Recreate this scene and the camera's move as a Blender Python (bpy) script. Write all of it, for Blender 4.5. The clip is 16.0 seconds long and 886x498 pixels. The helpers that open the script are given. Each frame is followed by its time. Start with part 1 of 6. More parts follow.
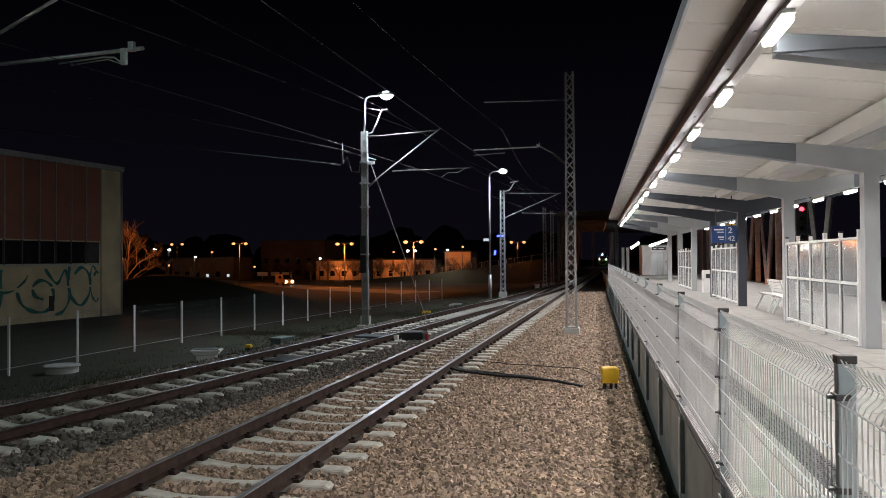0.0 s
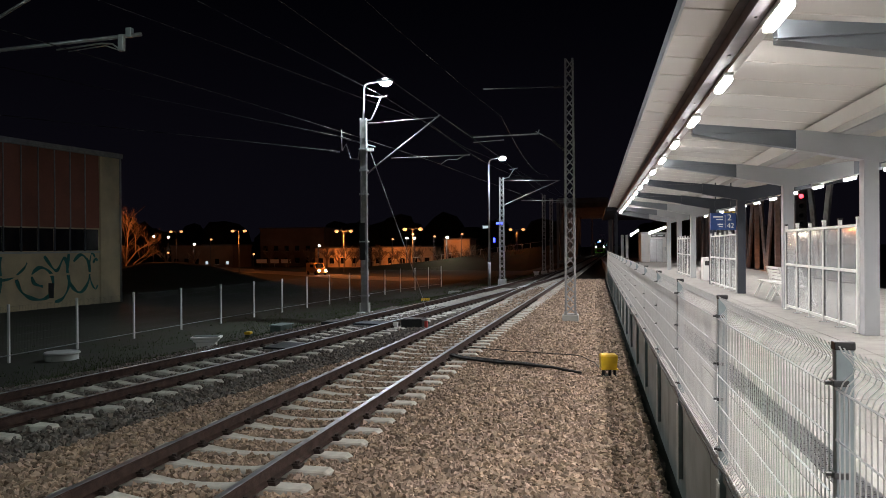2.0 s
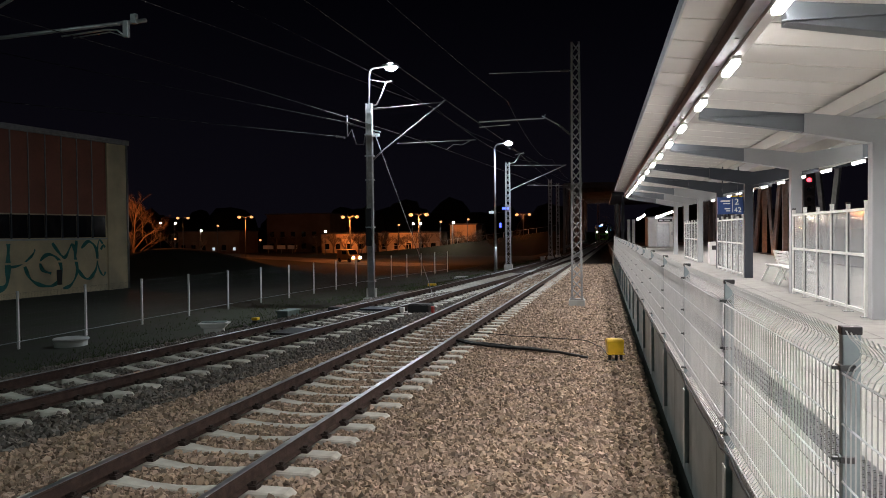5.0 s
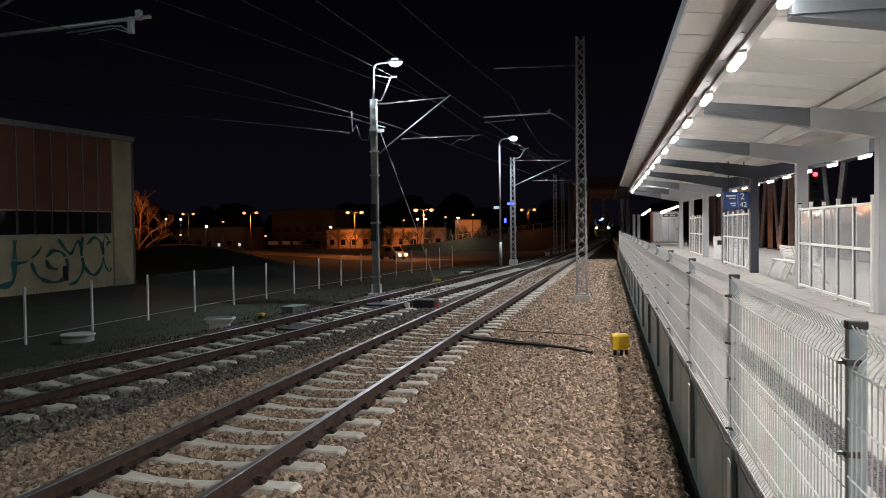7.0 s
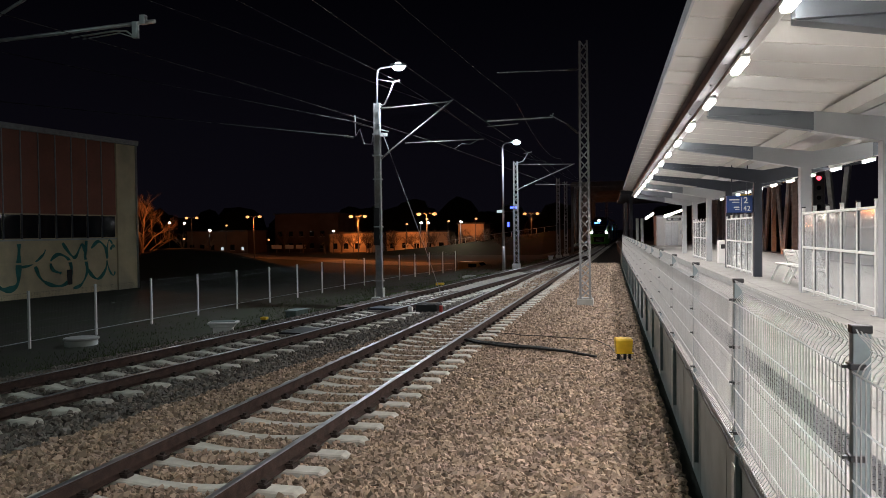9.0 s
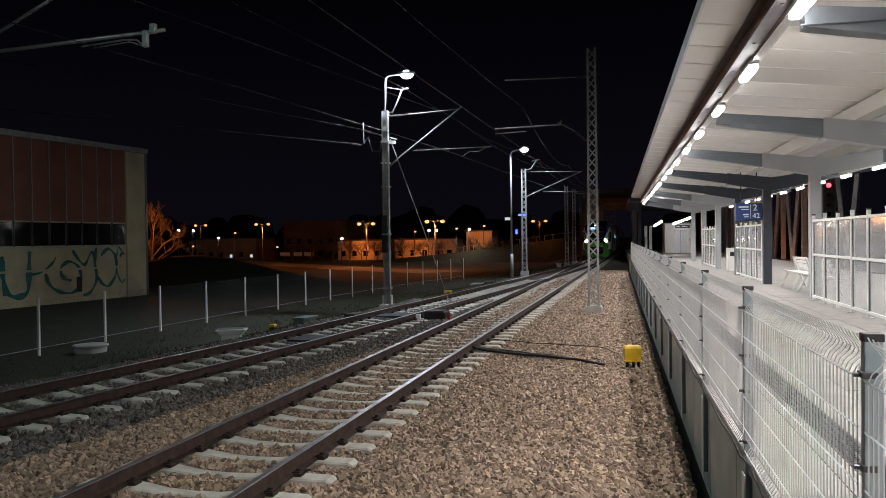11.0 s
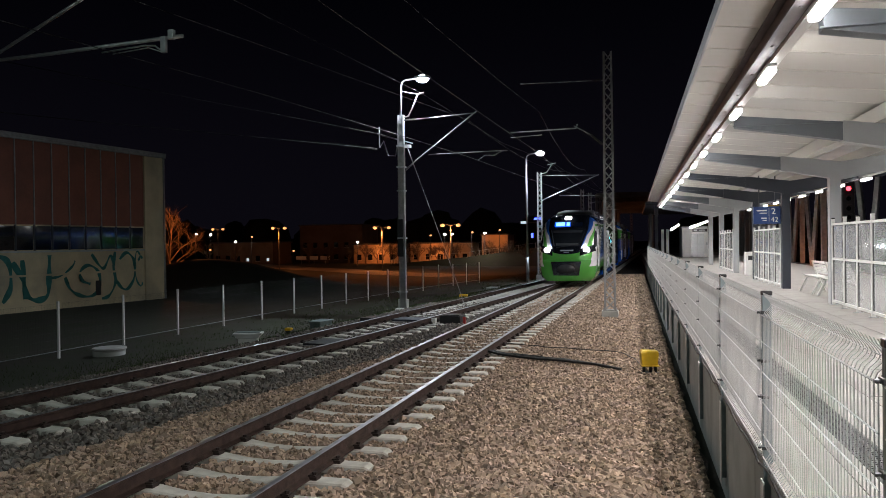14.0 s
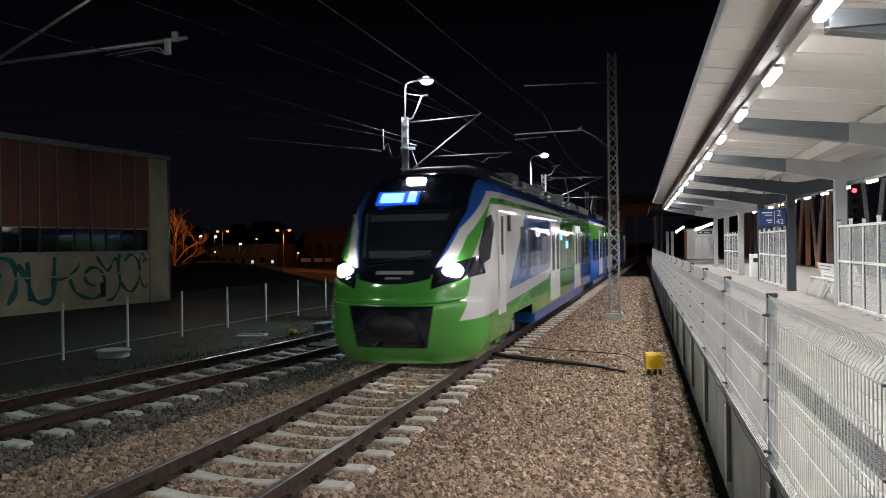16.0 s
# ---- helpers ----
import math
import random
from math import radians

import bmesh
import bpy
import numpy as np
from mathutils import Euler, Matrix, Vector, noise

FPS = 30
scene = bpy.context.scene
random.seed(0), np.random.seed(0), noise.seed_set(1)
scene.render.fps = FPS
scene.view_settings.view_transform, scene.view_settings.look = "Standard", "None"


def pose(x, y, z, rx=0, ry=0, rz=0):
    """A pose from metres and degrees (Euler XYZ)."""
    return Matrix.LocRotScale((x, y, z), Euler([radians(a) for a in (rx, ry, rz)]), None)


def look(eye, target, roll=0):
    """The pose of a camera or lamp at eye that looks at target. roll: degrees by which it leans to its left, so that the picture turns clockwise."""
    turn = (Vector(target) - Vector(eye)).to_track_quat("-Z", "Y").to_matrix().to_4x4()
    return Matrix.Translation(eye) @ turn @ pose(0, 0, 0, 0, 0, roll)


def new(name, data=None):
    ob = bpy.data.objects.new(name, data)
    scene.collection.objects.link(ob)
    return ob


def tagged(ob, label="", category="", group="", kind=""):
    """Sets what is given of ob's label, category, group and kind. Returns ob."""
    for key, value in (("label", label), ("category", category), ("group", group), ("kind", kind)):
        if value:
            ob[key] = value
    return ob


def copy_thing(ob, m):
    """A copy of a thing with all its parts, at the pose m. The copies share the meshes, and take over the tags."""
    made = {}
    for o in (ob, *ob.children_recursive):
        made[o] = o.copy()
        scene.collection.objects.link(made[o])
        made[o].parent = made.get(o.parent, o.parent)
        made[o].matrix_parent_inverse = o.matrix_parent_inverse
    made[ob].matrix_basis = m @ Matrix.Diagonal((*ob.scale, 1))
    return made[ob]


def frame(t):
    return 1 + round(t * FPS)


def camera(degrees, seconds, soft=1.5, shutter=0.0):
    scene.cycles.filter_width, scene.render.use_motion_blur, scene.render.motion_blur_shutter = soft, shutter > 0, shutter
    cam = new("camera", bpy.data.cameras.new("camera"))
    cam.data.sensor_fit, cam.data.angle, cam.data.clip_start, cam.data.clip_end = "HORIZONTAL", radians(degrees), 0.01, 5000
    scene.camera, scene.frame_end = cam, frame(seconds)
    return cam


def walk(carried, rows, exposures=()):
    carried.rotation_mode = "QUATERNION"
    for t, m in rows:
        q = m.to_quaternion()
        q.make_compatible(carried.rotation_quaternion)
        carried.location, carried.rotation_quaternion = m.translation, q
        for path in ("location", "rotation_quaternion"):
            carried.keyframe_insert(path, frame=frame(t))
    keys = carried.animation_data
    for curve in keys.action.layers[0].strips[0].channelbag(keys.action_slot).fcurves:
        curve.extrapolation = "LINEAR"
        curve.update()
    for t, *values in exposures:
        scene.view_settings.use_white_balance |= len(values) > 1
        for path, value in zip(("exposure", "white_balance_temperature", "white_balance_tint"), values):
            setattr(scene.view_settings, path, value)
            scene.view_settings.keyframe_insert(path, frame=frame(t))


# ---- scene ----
cam = camera(61.0, 16.0, soft=0.75, shutter=0.3)


def sight(x, y, z, yaw, pitch, roll):
    way = Vector((-math.sin(yaw) * math.cos(pitch), math.cos(yaw) * math.cos(pitch), math.sin(pitch)))
    eye = Vector((x, y, z))
    return look(eye, eye + way, math.degrees(roll))


walk(cam, [
    (0, sight(-0.0000, -0.0000, 2.4162, 0.1990, 0.0137, -0.0072)),
    (0.5, sight(0.0036, 0.0091, 2.4130, 0.1987, 0.0122, -0.0075)),
    (1, sight(0.0007, 0.0033, 2.4151, 0.1982, 0.0095, -0.0073)),
    (1.5, sight(0.0008, 0.0053, 2.4145, 0.1986, 0.0029, -0.0067)),
    (2, sight(-0.0013, -0.0019, 2.4141, 0.1981, -0.0032, -0.0072)),
    (2.5, sight(-0.0021, -0.0043, 2.4155, 0.1992, -0.0091, -0.0079)),
    (3, sight(0.0017, -0.0031, 2.4153, 0.2004, -0.0154, -0.0092)),
    (3.5, sight(-0.0004, -0.0057, 2.4168, 0.2018, -0.0168, -0.0093)),
    (4, sight(0.0001, -0.0005, 2.4169, 0.2034, -0.0178, -0.0103)),
    (6.5, sight(-0.0002, -0.0074, 2.4145, 0.2115, -0.0286, -0.0118)),
    (7, sight(0.0002, -0.0056, 2.4154, 0.2131, -0.0286, -0.0131)),
    (7.5, sight(0.0012, -0.0036, 2.4161, 0.2140, -0.0279, -0.0132)),
    (8, sight(-0.0035, -0.0110, 2.4170, 0.2149, -0.0269, -0.0129)),
    (8.5, sight(-0.0039, -0.0134, 2.4182, 0.2159, -0.0252, -0.0124)),
    (9, sight(-0.0027, -0.0139, 2.4166, 0.2171, -0.0234, -0.0131)),
    (11.5, sight(-0.0010, -0.0025, 2.4157, 0.2325, -0.0120, -0.0129)),
    (12, sight(-0.0012, -0.0042, 2.4172, 0.2379, -0.0115, -0.0126)),
    (12.5, sight(-0.0025, -0.0076, 2.4152, 0.2421, -0.0111, -0.0119)),
    (13, sight(-0.0003, -0.0066, 2.4189, 0.2440, -0.0097, -0.0127)),
    (13.5, sight(0.0003, -0.0046, 2.4203, 0.2462, -0.0092, -0.0134)),
    (14, sight(-0.0024, -0.0050, 2.4198, 0.2484, -0.0081, -0.0132)),
    (14.5, sight(0.0007, -0.0040, 2.4186, 0.2510, -0.0070, -0.0127)),
    (15, sight(0.0011, -0.0046, 2.4129, 0.2519, -0.0059, -0.0132)),
    (15.5, sight(0.0009, 0.0148, 2.4159, 0.2534, -0.0053, -0.0131)),
    (16, sight(0.0033, 0.0345, 2.4178, 0.2543, -0.0052, -0.0130)),
])
# ---- night sky ----
world = bpy.data.worlds.new("night")
scene.world = world
world.use_nodes = True
bg = world.node_tree.nodes["Background"]
# town glow: the night sky brightens a little towards the horizon
_nt = world.node_tree
_tc, _sep, _rmp = (_nt.nodes.new(k) for k in ("ShaderNodeTexCoord", "ShaderNodeSeparateXYZ", "ShaderNodeValToRGB"))
_nt.links.new(_tc.outputs["Generated"], _sep.inputs[0])
_nt.links.new(_sep.outputs["Z"], _rmp.inputs["Fac"])
_nt.links.new(_rmp.outputs["Color"], bg.inputs["Color"])
for _e, _p, _c in zip(_rmp.color_ramp.elements, (0.0, 0.42), ((0.0100, 0.0088, 0.0155), (0.0007, 0.0009, 0.0028))):
    _e.position, _e.color = _p, (*_c, 1)
_rmp.color_ramp.interpolation = "EASE"
bg.inputs["Strength"].default_value = 0.30
scene.view_settings.exposure = 0.0


def area_lamp(name, place, sx, sy, power, colour, aim=None, spread=160):
    d = bpy.data.lights.new(name, "AREA")
    d.shape, d.size, d.size_y, d.energy, d.color, d.spread = "RECTANGLE", sx, sy, power, colour, radians(spread)
    ob = new(name, d)
    ob.matrix_world = look(place, aim or (place[0], place[1] + 1e-4, place[2] - 1))
    return ob


def point_lamp(name, place, power, colour, radius=0.1):
    d = bpy.data.lights.new(name, "POINT")
    d.energy, d.color, d.shadow_soft_size = power, colour, radius
    ob = new(name, d)
    ob.location = place
    return ob


COOL = (0.82, 0.92, 1.0)
NEUTRAL = (1.0, 0.945, 0.925)
SODIUM = (1.0, 0.27, 0.06)
TUBES = [6.85 + 2.78 * i for i in range(-8, 17)]
for ty in TUBES:
    area_lamp("canopy_light", (1.55, ty, 4.25), 0.09, 0.8, 84, NEUTRAL, spread=158)
    area_lamp("canopy_light", (6.38, ty, 3.96), 0.09, 0.8, 55, NEUTRAL, spread=158)

# lamps on the poles beside the tracks, the sodium lamps of the town, and added fills
area_lamp("pole_light", (-7.65, 27.3, 8.60), 0.25, 0.5, 1900, COOL, (-8.5, 26.8, 0), 180)
area_lamp("pole_light", (-5.77, 48.8, 8.12), 0.25, 0.5, 1100, COOL, (-5.0, 48.4, 0), 150)
area_lamp("pole_light", (-9.9, 4.0, 8.60), 0.25, 0.5, 170, (0.80, 1.0, 0.96), (-3.0, 8.0, 0), 178)
# those at y 165 and x 10.25 are added fills for facades and bridge, without fixtures
for place, power in (((-64.9, 129.5, 4.9), 1000), ((-41.0, 119.5, 4.5), 2600), ((-27.2, 111.5, 4.6), 2600), ((-15.1, 150, 5.2), 400), ((-71.6, 150, 1.1), 250), ((-58, 165.0, 0.5), 800), ((-44, 165.0, 0.5), 800), ((-30.5, 165, 2.6), 420), ((-38.4, 57.0, 3.2), 900), ((-89.7, 149.0, 5.6), 300), ((10.25, 45.5, 0.55), 110), ((10.25, 53.5, 0.55), 90)):
    point_lamp("street_light", place, power, SODIUM, 0.2)
area_lamp("canopy_light", (3.1, 59.9, 3.3), 0.6, 0.1, 60, NEUTRAL, (3.6, 64, 0.9), 170)
area_lamp("canopy_light", (4.8, 59.9, 3.45), 1.2, 0.1, 160, NEUTRAL, (5.2, 66, 1.2), 170)
point_lamp("street_light", (-29.4, 148.5, 4.2), 900, (1.0, 0.82, 0.62), 0.2)
point_lamp("street_light", (-95.3, 150, 5.0), 200, (1.0, 0.85, 0.65), 0.2)
# ---- materials ----
def mat(name, base, rough=0.6, metal=0.0, var=0.25, scale=6.0, fine=60.0, bump=0.15, second=None, island=0.0, obvar=0.0, rough_var=0.12, grime=None):
    m = bpy.data.materials.new(name)
    m.use_nodes = True
    nt = m.node_tree
    b = nt.nodes["Principled BSDF"]
    b.inputs["Metallic"].default_value = metal
    tc = nt.nodes.new("ShaderNodeTexCoord")

    def noise_tex(s, detail):
        n = nt.nodes.new("ShaderNodeTexNoise")
        n.inputs["Scale"].default_value, n.inputs["Detail"].default_value = s, detail
        nt.links.new(tc.outputs["Object"], n.inputs["Vector"])
        return n

    def mix(kind, fac, a, bcol):
        x = nt.nodes.new("ShaderNodeMix")
        x.data_type, x.blend_type = "RGBA", kind
        for sock, v in ((x.inputs[0], fac), (x.inputs[6], a), (x.inputs[7], bcol)):
            if isinstance(v, (int, float)):
                sock.default_value = v
            elif isinstance(v, tuple):
                sock.default_value = (*v, 1)
            else:
                nt.links.new(v, sock)
        return x.outputs[2]

    n1, n2 = noise_tex(scale, 5), noise_tex(fine, 4)
    ramp = nt.nodes.new("ShaderNodeValToRGB")
    ramp.color_ramp.elements[0].position, ramp.color_ramp.elements[1].position = 0.36, 0.64
    nt.links.new(n1.outputs["Fac"], ramp.inputs["Fac"])
    other = second or tuple(c * (1 - var) for c in base)
    col = mix("MIX", ramp.outputs["Color"], base, other)
    dark = tuple([1 - var * 0.9] * 3)
    col = mix("MULTIPLY", n2.outputs["Fac"], col, dark)
    if grime:
        n3 = noise_tex(scale * 0.35, 8)
        r3 = nt.nodes.new("ShaderNodeValToRGB")
        r3.color_ramp.elements[0].position, r3.color_ramp.elements[1].position = 0.5, 0.72
        nt.links.new(n3.outputs["Fac"], r3.inputs["Fac"])
        col = mix("MIX", r3.outputs["Color"], col, grime)
    if island or obvar:
        src = nt.nodes.new("ShaderNodeNewGeometry" if island else "ShaderNodeObjectInfo")
        rnd = src.outputs["Random Per Island" if island else "Random"]
        mr = nt.nodes.new("ShaderNodeMapRange")
        a = island or obvar
        mr.inputs[3].default_value, mr.inputs[4].default_value = 1 - a, 1 + a
        nt.links.new(rnd, mr.inputs[0])
        h = nt.nodes.new("ShaderNodeHueSaturation")
        nt.links.new(col, h.inputs["Color"])
        nt.links.new(mr.outputs[0], h.inputs["Value"])
        col = h.outputs["Color"]
    nt.links.new(col, b.inputs["Base Color"])
    rr = nt.nodes.new("ShaderNodeMapRange")
    rr.inputs[3].default_value, rr.inputs[4].default_value = max(0.02, rough - rough_var), min(1, rough + rough_var)
    nt.links.new(n1.outputs["Fac"], rr.inputs[0])
    nt.links.new(rr.outputs[0], b.inputs["Roughness"])
    if bump:
        bp = nt.nodes.new("ShaderNodeBump")
        bp.inputs["Strength"].default_value, bp.inputs["Distance"].default_value = bump, 0.01
        nt.links.new(n2.outputs["Fac"], bp.inputs["Height"])
        nt.links.new(bp.outputs["Normal"], b.inputs["Normal"])
    return m


def glow(name, colour, strength):
    m = bpy.data.materials.new(name)
    m.use_nodes = True
    b = m.node_tree.nodes["Principled BSDF"]
    b.inputs["Base Color"].default_value = (0.08, 0.08, 0.08, 1)
    b.inputs["Emission Color"].default_value = (*colour, 1)
    b.inputs["Emission Strength"].default_value = strength
    return m


def glass(name, tint=(0.9, 0.95, 0.95), rough=0.02, alpha=0.2):
    m = bpy.data.materials.new(name)
    m.use_nodes = True
    nt = m.node_tree
    b = nt.nodes["Principled BSDF"]
    b.inputs["Base Color"].default_value = (*tint, 1)
    b.inputs["Roughness"].default_value = rough
    b.inputs["IOR"].default_value = 1.5
    b.inputs["Alpha"].default_value = alpha
    return m


STONE = mat("crushed_stone", (0.41, 0.305, 0.215), 0.9, var=0.3, scale=3, fine=90, island=0.55, second=(0.35, 0.26, 0.205))
STONE_DARK = mat("old_ballast", (0.19, 0.16, 0.135), 0.92, var=0.3, scale=4, fine=70, island=0.4, second=(0.18, 0.17, 0.16))
# bed colour darkened to carry the shade in the gaps between stones
BED = mat("shaded_ballast_bed", (0.10, 0.078, 0.062), 0.95, var=0.45, scale=14, fine=40, bump=0.9)
SOIL = mat("dark_soil", (0.035, 0.034, 0.026), 0.95, var=0.4, scale=0.8, fine=12, bump=0.5, second=(0.03, 0.04, 0.02))
CONCRETE = mat("concrete", (0.55, 0.57, 0.55), 0.85, var=0.2, scale=2.5, fine=80, grime=(0.34, 0.34, 0.31))
SLEEPER_MAT = mat("sleeper_concrete", (0.66, 0.64, 0.58), 0.88, var=0.2, scale=7, fine=110, bump=0.3, obvar=0.1, grime=(0.38, 0.34, 0.29))
PAVER = mat("paving_slab", (0.33, 0.317, 0.298), 0.75, var=0.14, scale=3, fine=120, bump=0.12, obvar=0.07)
JOINT = mat("paving_joint", (0.2, 0.19, 0.18), 0.9)
TACTILE = mat("tactile_strip", (0.055, 0.055, 0.06), 0.7, scale=5)
RUST = mat("rusty_rail", (0.085, 0.05, 0.04), 0.7, metal=0.2, var=0.4, scale=9, fine=120, bump=0.3)
RAIL_TOP = mat("worn_rail_head", (0.5, 0.51, 0.54), 0.42, metal=1.0, var=0.2, scale=5, bump=0.02)
CLIP = mat("rail_clip", (0.05, 0.035, 0.03), 0.7, metal=0.3)
GALV = mat("galvanised_steel", (0.5, 0.52, 0.54), 0.45, metal=0.65, var=0.2, scale=8, bump=0.05)
GALV_DULL = mat("weathered_steel_mast", (0.38, 0.38, 0.385), 0.6, metal=0.05, var=0.25, scale=5)
ARM_STEEL = mat("weathered_zinc_tube", (0.27, 0.275, 0.285), 0.5, metal=0.5, var=0.25, scale=8, bump=0.05)
WIRE_WHITE = mat("galvanised_wire", (0.60, 0.61, 0.61), 0.38, metal=0.6, var=0.08, bump=0)
POST_GREY = mat("galvanised_post", (0.33, 0.40, 0.42), 0.4, metal=0.5, var=0.15, scale=10, bump=0.05)
BLACK = mat("black_plastic", (0.02, 0.02, 0.022), 0.45, var=0.2)
RUBBER = mat("black_rubber_cable", (0.018, 0.018, 0.018), 0.6)
STEEL_PAINT = mat("grey_painted_steel", (0.40, 0.42, 0.44), 0.45, var=0.07, scale=2, bump=0.03)
STEEL_DARK = mat("dark_painted_steel", (0.035, 0.042, 0.058), 0.45, var=0.1, scale=2, bump=0.03)
PURLIN = mat("brown_grey_purlin", (0.20, 0.18, 0.19), 0.5, var=0.2, scale=3, bump=0.04)
SOFFIT = mat("white_roof_sheet", (0.76, 0.74, 0.70), 0.22, var=0.02, scale=0.5, fine=5, bump=0.0, rough_var=0.02)
WHITE = mat("white_paint", (0.78, 0.78, 0.76), 0.5, var=0.06, scale=2)
YELLOW = mat("yellow_plastic", (0.75, 0.48, 0.02), 0.45, var=0.12, scale=8)
BRICK_RED = mat("rust_red_cladding", (0.30, 0.105, 0.065), 0.7, var=0.3, scale=0.7, fine=9, second=(0.24, 0.09, 0.06), obvar=0.1)
PLASTER = mat("stained_plaster", (0.74, 0.62, 0.40), 0.9, var=0.2, scale=0.9, fine=30, grime=(0.3, 0.27, 0.21))
DARK_GLASS = mat("dirty_dark_glass", (0.012, 0.015, 0.017), 0.06, var=0.3, scale=1.5, bump=0.0, rough_var=0.04)
TEAL = mat("teal_spray_paint", (0.04, 0.22, 0.20), 0.8, var=0.3, scale=3)
ASPHALT = mat("asphalt", (0.05, 0.05, 0.05), 0.85, scale=0.4, fine=20)
GREEN = mat("green_train_paint", (0.08, 0.42, 0.06), 0.16, var=0.06, scale=1.5, bump=0)
BLUE = mat("blue_train_paint", (0.014, 0.11, 0.52), 0.14, var=0.06, scale=1.5, bump=0)
TRAIN_WHITE = mat("white_train_paint", (0.78, 0.79, 0.80), 0.18, var=0.05, scale=1.5, bump=0)
TRAIN_DARK = mat("dark_underframe", (0.025, 0.025, 0.028), 0.6, scale=5)
TRAIN_GLASS = mat("tinted_train_glass", (0.014, 0.020, 0.032), 0.06, var=0.2, bump=0)
TUBE = glow("light_tube", (1.0, 0.97, 0.93), 36)
LED = glow("led_lens", (0.86, 0.94, 1.0), 60)
HEAD = glow("headlight_lens", (1.0, 0.96, 0.92), 85)
# outer canopy beams: grey darkened in the colour for their unlit faces
BEAM_SHADED = mat("shade_darkened_beam", (0.16, 0.18, 0.205), 0.5, var=0.08, scale=2, bump=0.03)
BRIDGE = mat("grey_bridge_paint", (0.22, 0.22, 0.23), 0.38, var=0.25, scale=1.5)
SODIUM_GLOW = glow("sodium_lamp", (1.0, 0.40, 0.15), 1.4)
WARM_GLOW = glow("warm_white_lamp", (1.0, 0.88, 0.7), 25)
RED_GLOW = glow("red_signal_lens", (1.0, 0.02, 0.03), 14)
BLUE_GLOW = glow("blue_sign_light", (0.05, 0.08, 1.0), 5)
WINDOW_GLOW = glow("lit_window", (0.75, 0.9, 1.0), 0.7)
SIGN_BLUE = mat("blue_sign_plate", (0.02, 0.06, 0.22), 0.4, var=0.05, bump=0)
SIGN_WHITE = glow("lit_sign_lettering", (1, 1, 1), 0.5)
ORANGE_PAINT = mat("orange_van_paint", (0.80, 0.50, 0.16), 0.35, var=0.08, bump=0)
BARK = mat("bare_bark", (0.16, 0.12, 0.09), 0.9, scale=8)
FAR_WALL = mat("town_plaster", (0.45, 0.38, 0.30), 0.9, var=0.3, scale=0.3, fine=3)
WOODS = mat("dark_woods", (0.02, 0.025, 0.015), 0.95, scale=0.2, fine=2)
SCREEN = glass("smoked_screen_glass", (0.55, 0.57, 0.58), 0.08, 0.35)
INSULATOR = mat("brown_insulator", (0.035, 0.03, 0.03), 0.4, bump=0)
GREEN_GREY = mat("green_grey_cover", (0.16, 0.21, 0.20), 0.7, scale=6)
RED_PAINT = mat("red_marker_paint", (0.5, 0.06, 0.05), 0.6)
# ---- mesh tools ----
def thing(name, label="", category="", group="", kind="", place=None):
    ob = new(name)
    ob.empty_display_size = 0.2
    if place is not None:
        ob.matrix_basis = place
    return tagged(ob, label, category, group, kind)


def mesh_of(name, bm, material, smooth=False):
    me = bpy.data.meshes.new(name)
    bm.to_mesh(me)
    bm.free()
    for m in material if isinstance(material, (list, tuple)) else (material,):
        me.materials.append(m)
    if smooth:
        for p in me.polygons:
            p.use_smooth = True
    return me


def part(name, bm, material, parent=None, label="", smooth=False, kind=""):
    me = bm if isinstance(bm, bpy.types.Mesh) else mesh_of(name, bm, material, smooth)
    ob = new(name, me)
    ob.parent = parent
    return tagged(ob, label, kind=kind)


def box(bm, x0, y0, z0, x1, y1, z1, bevel=0.0, index=0):
    m = Matrix.Translation(((x0 + x1) / 2, (y0 + y1) / 2, (z0 + z1) / 2)) @ Matrix.Diagonal((abs(x1 - x0), abs(y1 - y0), abs(z1 - z0), 1))
    r = bmesh.ops.create_cube(bm, size=1, matrix=m)
    faces = list({f for v in r["verts"] for f in v.link_faces})
    for f in faces:
        f.material_index = index
    if bevel:
        edges = list({e for v in r["verts"] for e in v.link_edges})
        q = bmesh.ops.bevel(bm, geom=edges, offset=bevel, segments=2, affect="EDGES", profile=0.6)
        for f in q["faces"]:
            f.material_index = index
    return bm


def boxed(*a, bevel=0.0):
    return box(bmesh.new(), *a, bevel=bevel)


def rod(bm, a, b, r, sides=8, r2=None, index=0):
    a, b = Vector(a), Vector(b)
    d = b - a
    m = Matrix.Translation((a + b) / 2) @ d.to_track_quat("Z", "Y").to_matrix().to_4x4()
    q = bmesh.ops.create_cone(bm, cap_ends=True, segments=sides, radius1=r, radius2=r if r2 is None else r2, depth=d.length, matrix=m)
    for f in {f for v in q["verts"] for f in v.link_faces}:
        f.material_index = index
        f.smooth = len(f.verts) == 4 and sides > 6
    return bm


def tube_path(bm, pts, r, sides=6):
    """A bent tube through points."""
    pts = [Vector(p) for p in pts]
    rings = []
    for i, p in enumerate(pts):
        d = (pts[min(i + 1, len(pts) - 1)] - pts[max(i - 1, 0)]).normalized()
        side = d.cross(Vector((0, 0, 1)))
        side = side.normalized() if side.length > 1e-3 else Vector((1, 0, 0))
        up = side.cross(d)
        rings.append([bm.verts.new(p + r * (math.cos(t) * side + math.sin(t) * up)) for t in (2 * math.pi * k / sides for k in range(sides))])
    for a, b in zip(rings, rings[1:]):
        for k in range(sides):
            f = bm.faces.new((a[k], a[(k + 1) % sides], b[(k + 1) % sides], b[k]))
            f.smooth = sides > 5
    bm.faces.new(rings[0][::-1])
    bm.faces.new(rings[-1])
    return bm


